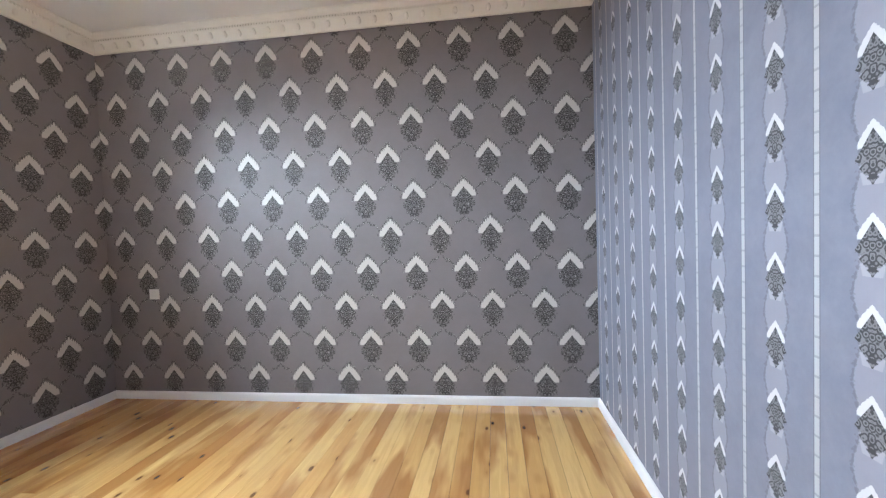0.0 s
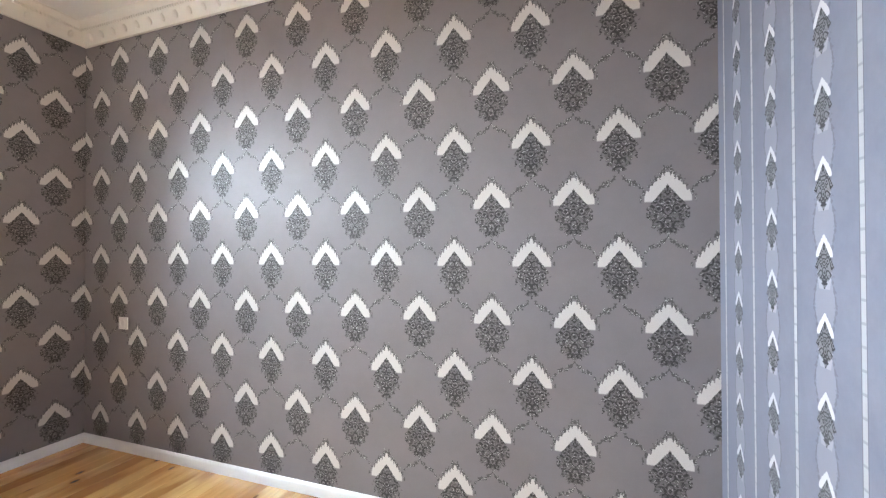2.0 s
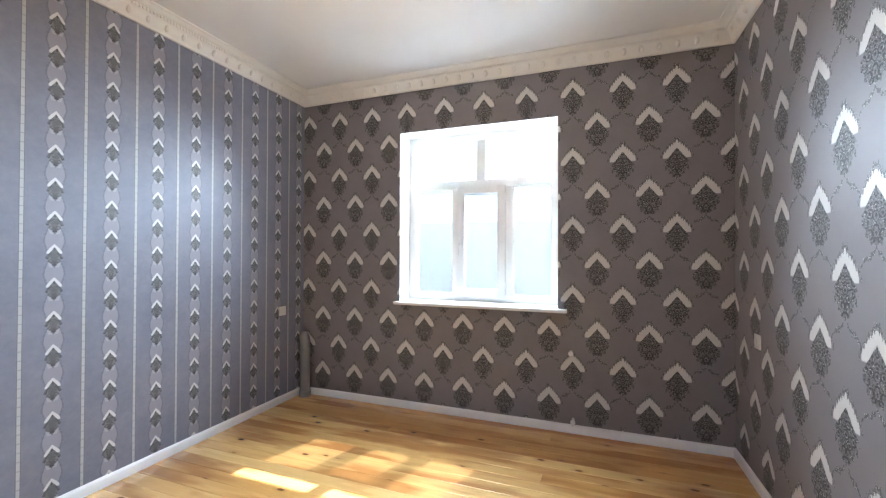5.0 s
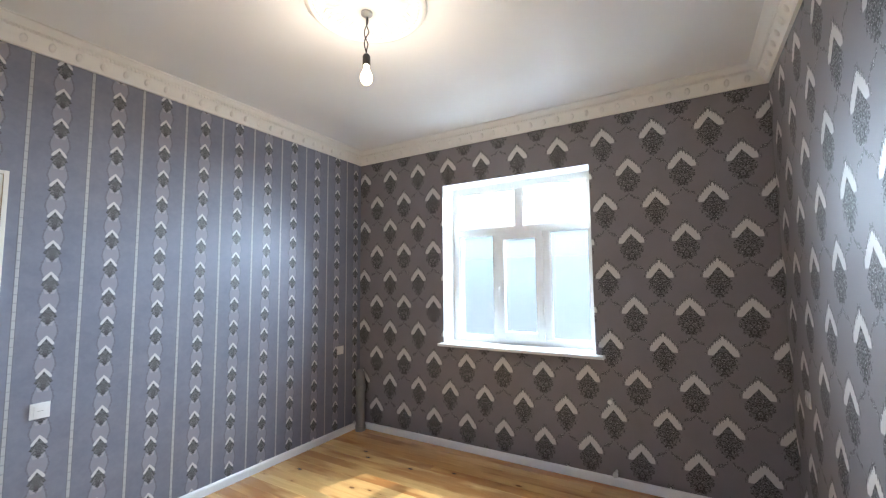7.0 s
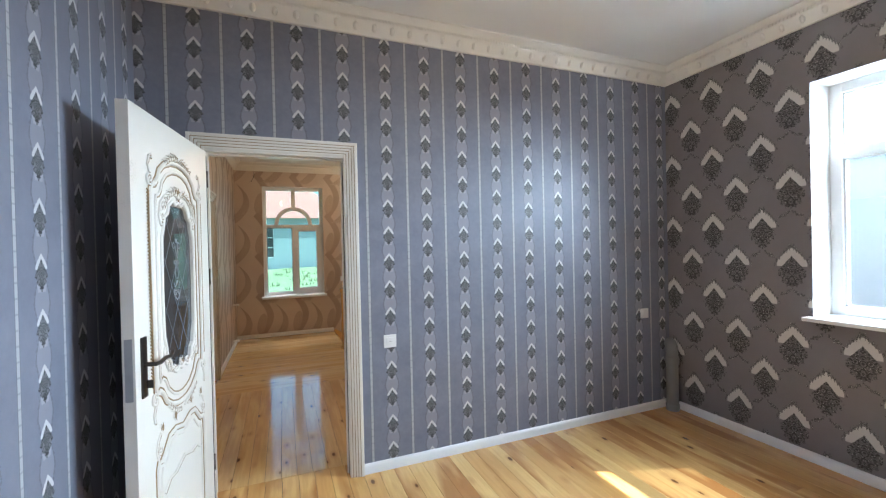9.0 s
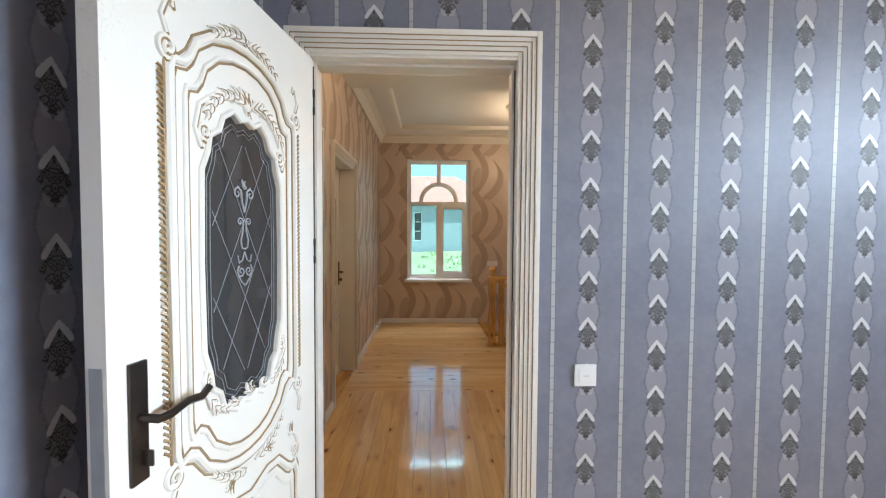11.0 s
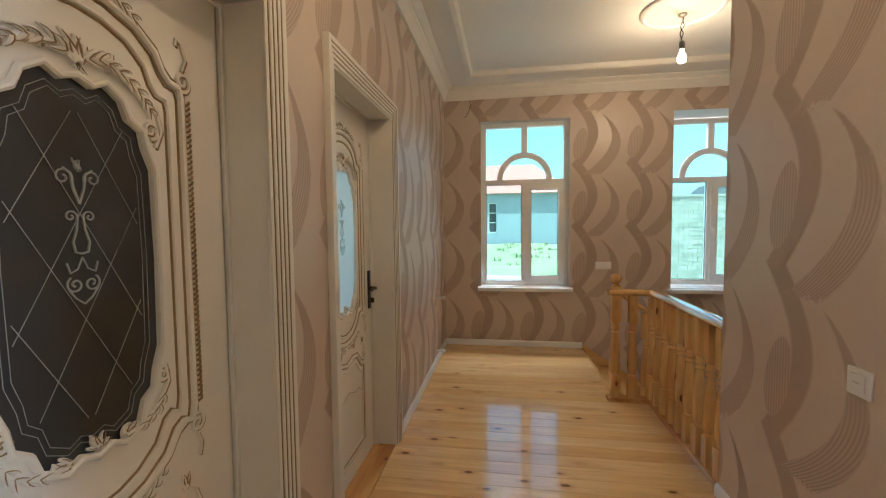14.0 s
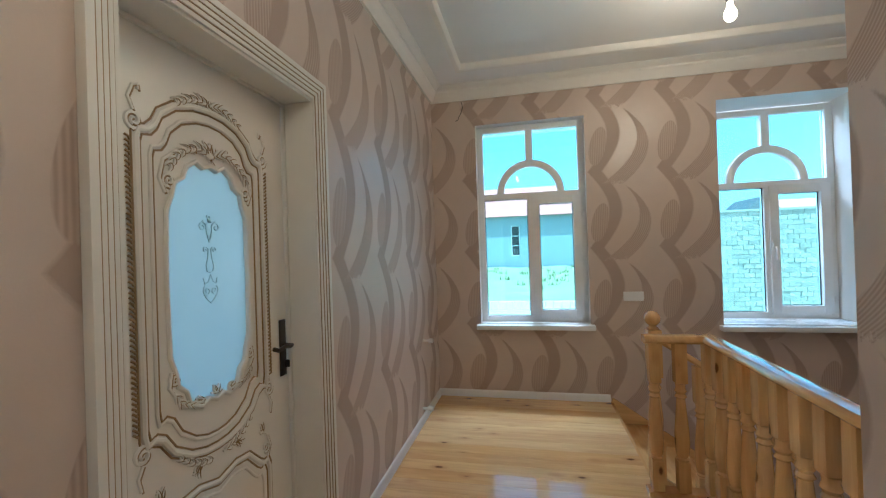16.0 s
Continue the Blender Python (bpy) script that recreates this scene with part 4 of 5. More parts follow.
    leafage(bm, 0.0, 1.690, 0.062, -0.003, 5, 100, 90, veins=gilt)
    leafage(bm, 0.0, 1.705, 0.034, -0.003, 3, 60, 270, veins=gilt)
    leafage(bm, 0.0, 1.850, 0.040, -0.003, 5, 140, 90, veins=gilt)
    leafage(bm, 0.0, 0.930, 0.034, -0.003, 5, 200, 90, veins=gilt)
    part("carving", bm, M_DOOR, leaf, "carved scrolls and leaf sprays")
    part("gilt_scroll", gilt, M_GOLD, leaf, "gilt shading on the scrolls")
    return leaf


def lever(parent, u, v, toward, name="door_handle"):
    bm = bmesh.new()
    box(bm, u - 0.019, -0.008, v - 0.125, u + 0.019, 0.0, v + 0.105, 0.004)
    tube(bm, [(u, -0.006, v), (u, -0.048, v), (u + toward * 0.02, -0.052, v), (u + toward * 0.06, -0.054, v + 0.008), (u + toward * 0.10, -0.054, v + 0.001), (u + toward * 0.125, -0.052, v + 0.012)], 0.0085, 8)
    lathe(bm, [(0.010, -0.012), (0.010, -0.002)], 0, 0, 10, Matrix.Translation((u, -0.006, v - 0.075)) @ Matrix.Rotation(radians(90), 4, "X"))
    box(bm, u - 0.002, -0.034, v - 0.090, u + 0.002, -0.012, v - 0.060, 0.001)
    return part(name, bm, M_BRONZE, parent, "dark bronze lever handle with a key plate")


def casing(parent, c0, c1, top, y, out, width=0.085):
    """Fluted casing of three ribs with gilt grooves round an opening from c0 to c1; out is -1 or 1 along y."""
    bm, gold = bmesh.new(), bmesh.new()
    ribs = ((0.0, 0.015, 0.010), (0.017, 0.031, 0.016), (0.033, 0.047, 0.020), (0.049, 0.063, 0.024), (0.065, width, 0.028))
    for a, b, d in ribs:
        lo, hi = (y, y + out * d) if out > 0 else (y + out * d, y)
        box(bm, c0 - b, lo, 0.0, c0 - a, hi, top + b, 0.003)
        box(bm, c1 + a, lo, 0.0, c1 + b, hi, top + b, 0.003)
        box(bm, c0 - a, lo, top + a, c1 + a, hi, top + b, 0.003)
    for a, d in ((0.016, 0.0125), (0.032, 0.018), (0.048, 0.022), (0.064, 0.026)):
        lo, hi = (y, y + out * d) if out > 0 else (y + out * d, y)
        box(gold, c0 - a - 0.0018, lo, 0.0, c0 - a + 0.0018, hi, top + a)
        box(gold, c1 + a - 0.0018, lo, 0.0, c1 + a + 0.0018, hi, top + a)
        box(gold, c0 - a, lo, top + a - 0.0018, c1 + a, hi, top + a + 0.0018)
    cs = part("casing", bm, M_JAMB, parent, "fluted cream casing")
    part("gilt_groove", gold, M_GOLD, cs, "gilt grooves", False)
    return cs


def jamb(parent, c0, c1, top, y0, y1, stop):
    bm = bmesh.new()
    box(bm, c0 - 0.035, y0, 0.0, c0, y1, top + 0.03, 0.002)
    box(bm, c1, y0, 0.0, c1 + 0.035, y1, top + 0.03, 0.002)
    box(bm, c0, y0, top, c1, y1, top + 0.03, 0.002)
    s0, s1 = stop
    box(bm, c0, s0, 0.0, c0 + 0.012, s1, top - 0.0, 0.002)
    box(bm, c1 - 0.012, s0, 0.0, c1, s1, top, 0.002)
    box(bm, c0 + 0.012, s0, top - 0.012, c1 - 0.012, s1, top, 0.002)
    return part("jamb", bm, M_JAMB, parent, "cream door lining")


# hall doors in the east wall: their own -y looks at the hall
def hall_door(name, yc, label, side, pale=None):
    m = Matrix.Translation((XE, yc, 0)) @ Matrix.Rotation(radians(-90), 4, "Z")
    d = thing(name, m, label, "door", "hall doors", "structure")
    half = 0.412
    jamb(d, -half, half, 2.012, 0.0, 0.2, (0.122, 0.134))
    casing(d, -half, half, 2.022, 0.0, -1)
    leaf = carved_leaf(d, Matrix.Translation((0, 0.137, 0)), pale)
    lever(leaf, 0.362 * side, 1.000, -side)
    # unseen black sheet, added to keep out light behind the closed leaf
    if not pale:
        bm = bmesh.new()
        box(bm, -half - 0.03, 0.186, 0.0, half + 0.03, 0.2, 2.04)
        part("backing", bm, M_DARK, d, "", False)
    bm = bmesh.new()
    box(bm, -half, 0.001, -0.03, half, 0.155, 0.003)
    part("threshold", bm, M_PINE_Y, d, "pine threshold", False)
    return d


hall_door("door_2", -1.488, "closed cream carved door with etched glass coloured as an unlit room", -1)
hall_door("door_3", -2.790, "closed cream carved door with pale frosted glass and a bronze lever", 1, M_PALE)

# bedroom door: open into the room, its carved face to the west
d = thing("door_1", Matrix.Translation((0.020, YS, 0)) @ Matrix.Rotation(radians(180), 4, "Z"), "white carved door standing open against the east wall", "door", "", "structure")
jamb(d, -0.385, 0.385, 2.032, 0.0, -HN + YS, (0.048, 0.062))
casing(d, -0.385, 0.385, 2.042, 0.0, -1)
casing(d, -0.385, 0.385, 2.042, -HN + YS, 1)
SWING = Vector((0.115, 0.79, 0)).normalized()
hinge = Vector((0.404, -0.646, 0))
ang = math.atan2(SWING.y, SWING.x)
lm = Matrix.Translation(hinge + SWING * (0.398)) @ Matrix.Rotation(ang, 4, "Z") @ Matrix.Rotation(math.pi, 4, "Z") @ Matrix.Diagonal((1.05, 1, 1.012, 1))
leaf = carved_leaf(d, d.matrix_world.inverted() @ lm)
lever(leaf, -0.345, 1.020, 1)
bm = bmesh.new()
box(bm, -0.4015, 0.008, 0.90, -0.3995, 0.034, 1.13)
part("lock_plate", bm, M_STEEL, leaf, "dull steel lock plate")
for h in (0.25, 1.30, 1.85):
    bm = bmesh.new()
    lathe(bm, [(0.003, h - 0.047), (0.0048, h - 0.045), (0.0048, h - 0.02), (0.0038, h - 0.018), (0.0038, h + 0.018), (0.0048, h + 0.02), (0.0048, h + 0.045), (0.003, h + 0.047)], 0.404, -0.004, 8)
    part("hinge", bm, M_BRONZE, leaf, "dark bronze hinge")
bm = bmesh.new()
box(bm, 0.3820, 0.012, 0.92, 0.3840, 0.040, 1.12)
part("strike_plate", bm, M_STEEL, d, "dull steel strike plate")
bm = bmesh.new()
for u in (-0.3852, 0.3812):
    box(bm, u, 0.040, 0.0, u + 0.004, 0.0435, 2.01)
part("seal", bm, M_GAP, d, "dark rubber seal", False)

# ---- white plastic door in the hall's west wall ----
d = thing("door_4", Matrix.Translation((HW, 0, 0)), "white plastic door with long glazed panel", "door", "", "structure")
MP = Matrix(((0, 0, 1, 0), (1, 0, 0, 0), (0, 1, 0, 0), (0, 0, 0, 1)))
y0, y1 = D_PVC[0], D_PVC[1]
bm = bmesh.new()
frame_of(bm, MP, y0, -0.001, y1, 2.125, 0.055, -0.06, 0.006)
part("door_frame", bm, M_PVC, d)
bm = bmesh.new()
frame_of(bm, MP, y0 + 0.042, 0.03, y1 - 0.042, 2.085, 0.118, -0.05, 0.018)
bar(bm, MP, y0 + 0.160, 0.785, y1 - 0.160, 0.885, -0.05, 0.018)
leaf = part("leaf", bm, M_PVC, d, "white plastic leaf")
bm = bmesh.new()
for v0, v1 in ((0.148, 0.785), (0.885, 1.967)):
    frame_of(bm, MP, y0 + 0.160, v0, y1 - 0.160, v1, 0.007, -0.02, 0.012)
part("seal", bm, M_GAP, leaf, "black rubber seal", False)
for v0, v1 in ((0.155, 0.778), (0.892, 1.960)):
    bm = bmesh.new()
    bar(bm, MP, y0 + 0.167, v0, y1 - 0.167, v1, -0.02, 0.0, 0.0)
    part("panel", bm, M_PVC, leaf, "", False)
bm = bmesh.new()
bar(bm, MP, y0 + 0.080, 0.93, y0 + 0.112, 1.14, 0.018, 0.028, 0.006)
bar(bm, MP, y0 + 0.088, 1.03, y0 + 0.104, 1.046, 0.028, 0.065, 0.004)
bar(bm, MP, y0 + 0.088, 1.03, y0 + 0.200, 1.046, 0.055, 0.072, 0.006)
part("door_handle", bm, M_SWITCH, leaf, "white lever handle")


# ---- pendant bulbs and roses ----
def rose(name, x, y, r, label, carved):
    rose_ob = thing(name, Matrix.Translation((x, y, CEIL)), label, "ceiling rose")
    bm = bmesh.new()
    prof = [(0.0, 0.0), (r, 0.0), (r, -0.012), (r - 0.010, -0.022), (r - 0.024, -0.024), (r - 0.034, -0.012), (r - 0.055, -0.010), (r - 0.075, -0.016), (r * 0.45, -0.018), (r * 0.30, -0.034), (r * 0.18, -0.036), (0.02, -0.040), (0.0, -0.040)]
    rows = []
    for i in range(48):
        a = math.tau * i / 48
        rows.append([bm.verts.new((q * math.cos(a), q * math.sin(a), z)) for q, z in prof[1:-1]])
    ring_rows(bm, rows + [rows[0]], False, False)
    part("disc", bm, M_CORN, rose_ob)
    if carved:
        bm = bmesh.new()
        for i in range(10):
            a = math.tau * i / 10
            rot = Matrix.Rotation(a, 4, "Z")
            for s in (1, -1):
                pts = [rot @ Vector((q, s * w2, -0.016)) for q, w2 in ((r * 0.36, 0.004), (r * 0.50, 0.045), (r * 0.64, 0.050), (r * 0.74, 0.022), (r * 0.66, 0.006), (r * 0.58, 0.022))]
                tube(bm, pts, 0.006, 6)
            tube(bm, [rot @ Vector((q, 0, -0.016)) for q in (r * 0.42, r * 0.55, r * 0.72)], 0.008, 6, False, True)
        for i in range(60):
            a = math.tau * i / 60
            bmesh.ops.create_uvsphere(bm, u_segments=6, v_segments=4, radius=0.006, matrix=Matrix.Translation(((r - 0.043) * math.cos(a), (r - 0.043) * math.sin(a), -0.012)))
        part("ornament", bm, M_CORN, rose_ob, "moulded leaf scrolls")
    bm = bmesh.new()
    lathe(bm, [(0.030, -0.040), (0.030, -0.050), (0.018, -0.060), (0.006, -0.062)], 0, 0, 14)
    part("hook_cap", bm, M_STEEL, rose_ob)
    return rose_ob


def pendant(name, c, label, hook=False):
    """A bare bulb on twisted flex; c is the lamp holder's place."""
    ob = thing(name, Matrix.Translation(c), label, "lamp")
    bm = bmesh.new()
    drop = CEIL - (0.012 if hook else 0.06) - c.z
    for s in (0, 1):
        pts = []
        for i in range(25):
            f = i / 24
            tw = math.sin(math.pi * f) * 0.012
            pts.append((tw * math.cos(9 * f + s * math.pi) + 0.004 * math.sin(5 * f), tw * math.sin(9 * f + s * math.pi), 0.035 + (drop - 0.035) * f))
        tube(bm, pts, 0.0035, 5)
    part("flex", bm, M_DARK, ob, "black twisted flex")
    if hook:
        bm = bmesh.new()
        lathe(bm, [(0.034, CEIL - c.z), (0.034, CEIL - c.z - 0.006), (0.020, CEIL - c.z - 0.018), (0.006, CEIL - c.z - 0.020)], 0, 0, 14)
        part("hook_cap", bm, M_STEEL, ob)
    bm = bmesh.new()
    lathe(bm, [(0.006, 0.045), (0.014, 0.040), (0.019, 0.030), (0.020, -0.015), (0.017, -0.018)], 0, 0, 14)
    part("lamp_holder", bm, M_DARK, ob, "black lamp holder")
    bm = bmesh.new()
    lathe(bm, [(0.013, -0.016), (0.014, -0.034), (0.019, -0.050), (0.028, -0.068), (0.031, -0.086), (0.027, -0.104), (0.016, -0.116), (0.003, -0.120)], 0, 0, 18)
    bulb = part("bulb", bm, M_BULB, ob, "glowing warm bulb")
    bulb.visible_shadow = False
    return ob


rose("ceiling_rose", -1.33, 1.07, 0.31, "white plaster ceiling rose with leaf scrolls", True)
pendant("pendant_bulb", BULB_ROOM, "bare lit bulb hanging on black twisted flex")
rose("ceiling_rose", -1.255, -4.12, 0.285, "plain white ringed plaster ceiling rose", False)
pendant("pendant_bulb", BULB_HALL, "bare lit bulb on black flex above the stairwell")
pendant("pendant_bulb", BULB_PASSAGE, "bare lit bulb on black flex in the passage", True)


# ---- switches, sockets, stubs of pipe ----
def plate(name, m, label, category, kind):
    """A wall plate 84 mm square; its own -y looks into the room."""
    ob = thing(name, m, label, category)
    bm = bmesh.new()
    box(bm, -0.042, -0.010, -0.042, 0.042, 0.0, 0.042, 0.004)
    part("cover", bm, M_SWITCH, ob)
    bm = bmesh.new()
    if kind == "switch":
        box(bm, -0.026, -0.015, -0.026, 0.026, -0.010, 0.026, 0.003)
        part("rocker", bm, M_SWITCH, ob)
        bm = bmesh.new()
        box(bm, -0.012, -0.0155, -0.0012, 0.012, -0.015, 0.0012)
        part("mark", bm, M_STEEL, ob, "", False)
    else:
        for r0, r1, y in ((0.019, 0.026, -0.014),):
            lathe(bm, [(r1, 0.0), (r1, 0.004), (r0, 0.004), (r0, -0.004), (0.001, -0.004)], 0, 0, 20, Matrix.Translation((0, -0.010, 0)) @ Matrix.Rotation(radians(90), 4, "X"))
        part("well", bm, M_SWITCH, ob)
        bm = bmesh.new()
        for s in (-0.0095, 0.0095):
            lathe(bm, [(0.003, 0.0), (0.003, 0.002)], 0, 0, 8, Matrix.Translation((s, -0.0135 + 0.006, 0)) @ Matrix.Rotation(radians(90), 4, "X"))
        part("pin_hole", bm, M_DARK, ob)
    return ob


FACE_N, FACE_S = Matrix(), Matrix.Rotation(math.pi, 4, "Z")
plate("socket", Matrix.Translation((-2.765, YN, 0.868)), "white plastic socket on the damask wall", "socket", "socket")
plate("socket", Matrix.Translation((-2.885, YS, 0.842)) @ FACE_S, "white plastic socket on the striped wall", "socket", "socket")
plate("light_switch", Matrix.Translation((-0.640, YS, 0.842)) @ FACE_S, "white plastic rocker switch beside the doorway", "switch", "switch")
plate("light_switch", Matrix.Translation((HW, -2.17, 0.886)) @ Matrix.Rotation(radians(90), 4, "Z"), "white plastic switch on the waved paper", "switch", "switch")
ob = thing("junction_box", Matrix.Translation((-1.015, HS, 0.922)) @ FACE_S, "white plastic double blanking plate on the wall", "wall plate")
bm = bmesh.new()
box(bm, -0.082, -0.012, -0.040, 0.082, 0.0, 0.040, 0.004)
part("cover", bm, M_SWITCH, ob)
bm = bmesh.new()
box(bm, -0.070, -0.0150, -0.030, 0.070, -0.012, 0.030, 0.002)
part("blank", bm, M_SWITCH, ob)


def stub(m, label):
    """A capped radiator pipe standing out of the wall along its own -y."""
    ob = thing("pipe_stub", m, label, "pipe")
    r90 = Matrix.Rotation(radians(90), 4, "X")
    bm = bmesh.new()
    lathe(bm, [(0.011, 0.0), (0.011, 0.055)], 0, 0, 10, r90)
    part("pipe", bm, M_SWITCH, ob)
    bm = bmesh.new()
    lathe(bm, [(0.016, 0.050), (0.019, 0.054), (0.019, 0.080), (0.015, 0.086)], 0, 0, 10, r90)
    part("cap", bm, M_SWITCH, ob)
    return ob


TO_E, TO_W = Matrix.Rotation(radians(90), 4, "Z"), Matrix.Rotation(radians(-90), 4, "Z")
stub(Matrix.Translation((XW, 1.885, 0.622)) @ TO_E, "white capped radiator pipe below the sill")
stub(Matrix.Translation((XW, 1.900, 0.105)) @ TO_E, "white capped radiator pipe above the skirting")
stub(Matrix.Translation((XE, -4.86, 0.640)) @ TO_W, "white capped radiator pipe on the waved wall")
stub(Matrix.Translation((XE, -4.80, 0.110)) @ TO_W, "white capped radiator pipe above the hall skirting")

ob = thing("drain_pipe", Matrix.Translation((-3.105, -0.565, 0)), "dark grey plastic drain pipe with an elbow in the corner", "pipe")
bm = bmesh.new()
lathe(bm, [(0.048, 0.0), (0.048, 0.44)], 0, 0, 18)
part("riser", bm, M_PIPE, ob)
bm = bmesh.new()
lathe(bm, [(0.054, 0.0), (0.056, 0.012), (0.056, 0.060), (0.050, 0.066)], 0, 0, 18, Matrix.Translation((0, 0, 0.40)))
tube(bm, [(0, 0, 0.45), (0, 0, 0.50), (-0.006, -0.008, 0.535), (-0.020, -0.026, 0.560), (-0.040, -0.052, 0.566)], 0.048, 16)
part("elbow", bm, M_PIPE, ob)
bm = bmesh.new()
lathe(bm, [(0.054, 0.0), (0.054, 0.05), (0.049, 0.055)], 0, 0, 18)
part("collar", bm, M_PIPE, ob)

ob = thing("loose_wire", Matrix.Translation((0.43, HS, 2.60)), "short dark loose wire hanging from the wall", "wire")
bm = bmesh.new()
tube(bm, [(0, 0.0, 0.16), (-0.004, 0.012, 0.15), (-0.012, 0.016, 0.10), (0.006, 0.016, 0.05), (0.026, 0.018, 0.015), (0.034, 0.016, -0.01), (0.060, 0.014, -0.018)], 0.0035, 6)
part("strand", bm, M_DARK, ob)

# ---- stairs and banister ----
stairs = thing("staircase", Matrix.Translation((-0.80, HS, 0)), "varnished pine stairs going down below the window", "stairs", "", "structure")
bm_t, bm_r = None, None
for i in range(8):
    x = -0.27 * i
    z = -0.175 * (i + 1)
    bm = bmesh.new()
    box(bm, x - 0.29, 0.0, z - 0.035, x + 0.02, 1.20, z, 0.006)
    part("tread", bm, M_PINE_Y, stairs)
    bm = bmesh.new()
    box(bm, x - 0.012, 0.0, z, x, 1.20, z + 0.140)
    part("riser", bm, M_PINE_Y, stairs, "", False)
bm = bmesh.new()
vs = [(0.0, -0.02), (0.0, -0.30), (-2.2, -1.72), (-2.2, -1.40), (-0.02, 0.04)]
for y in (0.0, 1.175):
    lo = [bm.verts.new((x, y, z)) for x, z in vs]
    hi = [bm.verts.new((x, y + 0.022, z)) for x, z in vs]
    ring_rows(bm, [lo, hi])
part("stringer", bm, M_PINE_X, stairs, "", False)
bm = bmesh.new()
box(bm, -0.02, 0.0, -0.25, 0.012, 1.30, -0.001, 0.006)
part("nosing", bm, M_PINE_Y, stairs)

BAL = [(0.024, 0.0), (0.024, 0.16), (0.024, 0.165), (0.028, 0.175), (0.022, 0.185), (0.029, 0.20), (0.033, 0.26), (0.031, 0.34), (0.022, 0.46), (0.019, 0.50), (0.027, 0.51), (0.019, 0.525), (0.027, 0.54), (0.021, 0.56), (0.024, 0.58), (0.024, 0.80)]


def baluster_mesh(height):
    """Square foot and head, turned belly between."""
    bm = bmesh.new()
    s = height / 0.80
    q = 0.030
    box(bm, -q, -q, 0.0, q, q, 0.165 * s, 0.004)
    box(bm, -q, -q, 0.585 * s, q, q, height, 0.004)
    lathe(bm, [(r * 1.12, z * s) for r, z in BAL if 0.16 < z < 0.60], 0, 0, 16)
    return mesh_of("baluster", bm, M_PINE_Z)


banister = thing("banister", Matrix.Translation((0, 0, 0)), "varnished pine banister with turned balusters round the stair opening", "banister")
BX, BY, BT = -1.070, -4.065, 0.838
bm = bmesh.new()
rail = [(-0.042, 0.0), (-0.042, 0.012), (-0.030, 0.030), (0.0, 0.036), (0.030, 0.030), (0.042, 0.012), (0.042, 0.0), (0.030, -0.012), (-0.030, -0.012)]


def rail_run(bm, pts, prof):
    pts = [Vector(p) for p in pts]
    rows = []
    for i, p in enumerate(pts):
        d0 = (p - pts[i - 1]).normalized() if i else (pts[1] - p).normalized()
        d1 = (pts[i + 1] - p).normalized() if i < len(pts) - 1 else d0
        s0, s1 = Vector((d0.y, -d0.x, 0)), Vector((d1.y, -d1.x, 0))
        s = (s0 + s1) / (1.0 + s0.dot(s1)) if (s0 + s1).length > 0.01 else s0
        rows.append([bm.verts.new(p + s * o + Vector((0, 0, z))) for o, z in prof])
    ring_rows(bm, rows)


rail_run(bm, [(-0.745, BY, BT), (BX, BY, BT), (BX, STAIR_N - 0.003, BT)], rail)
part("handrail", bm, M_PINE_Y, banister)
bm = bmesh.new()
rail_run(bm, [(-0.745, BY, 0.0), (BX, BY, 0.0), (BX, STAIR_N - 0.003, 0.0)], [(-0.040, 0.0), (-0.040, 0.028), (0.040, 0.028), (0.040, 0.0)])
part("foot_rail", bm, M_PINE_Y, banister)
me = baluster_mesh(BT - 0.028 - 0.010)
spots = [(-0.795, BY), (-0.925, BY), (BX, BY)] + [(BX, BY + 0.127 * i) for i in range(1, 9)]
for x, y in spots:
    b = new("baluster", me)
    smooth(b)
    b.location, b.parent = (x, y, 0.028), banister

newel = thing("newel_post", Matrix.Translation((-0.835, -4.205, 0)), "pine newel post with a round ball finial at the stair head", "newel post")
bm = bmesh.new()
box(bm, -0.038, -0.038, -0.25, 0.038, 0.038, 0.24, 0.005)
box(bm, -0.038, -0.038, 0.60, 0.038, 0.038, 0.872, 0.005)
lathe(bm, [(0.034, 0.235), (0.040, 0.255), (0.028, 0.27), (0.038, 0.30), (0.040, 0.36), (0.030, 0.48), (0.026, 0.52), (0.037, 0.535), (0.028, 0.555), (0.036, 0.58), (0.034, 0.605)], 0, 0, 16)
part("post", bm, M_PINE_Z, newel)
bm = bmesh.new()
lathe(bm, [(0.030, 0.870), (0.034, 0.880), (0.020, 0.890), (0.022, 0.898)] + [(0.044 * math.sin(a), 0.936 - 0.044 * math.cos(a)) for a in [0.55 + 0.2 * k for k in range(13)]], 0, 0, 20)
part("ball", bm, M_PINE_Z, newel, "turned ball finial")
bm = bmesh.new()
slope = -0.175 / 0.27
rail_run(bm, [(-0.038, 0.0, 0.800), (-2.1, 0.0, 0.800 + 2.1 * slope)], rail)
part("stair_rail", bm, M_PINE_X, newel)
me = baluster_mesh(0.78)
for i in range(12):
    b = new("baluster", me)
    smooth(b)
    x = -0.235 - 0.16 * i
    b.location, b.parent = (x, 0.0, 0.800 + (x + 0.038) * -slope - 0.79), newel

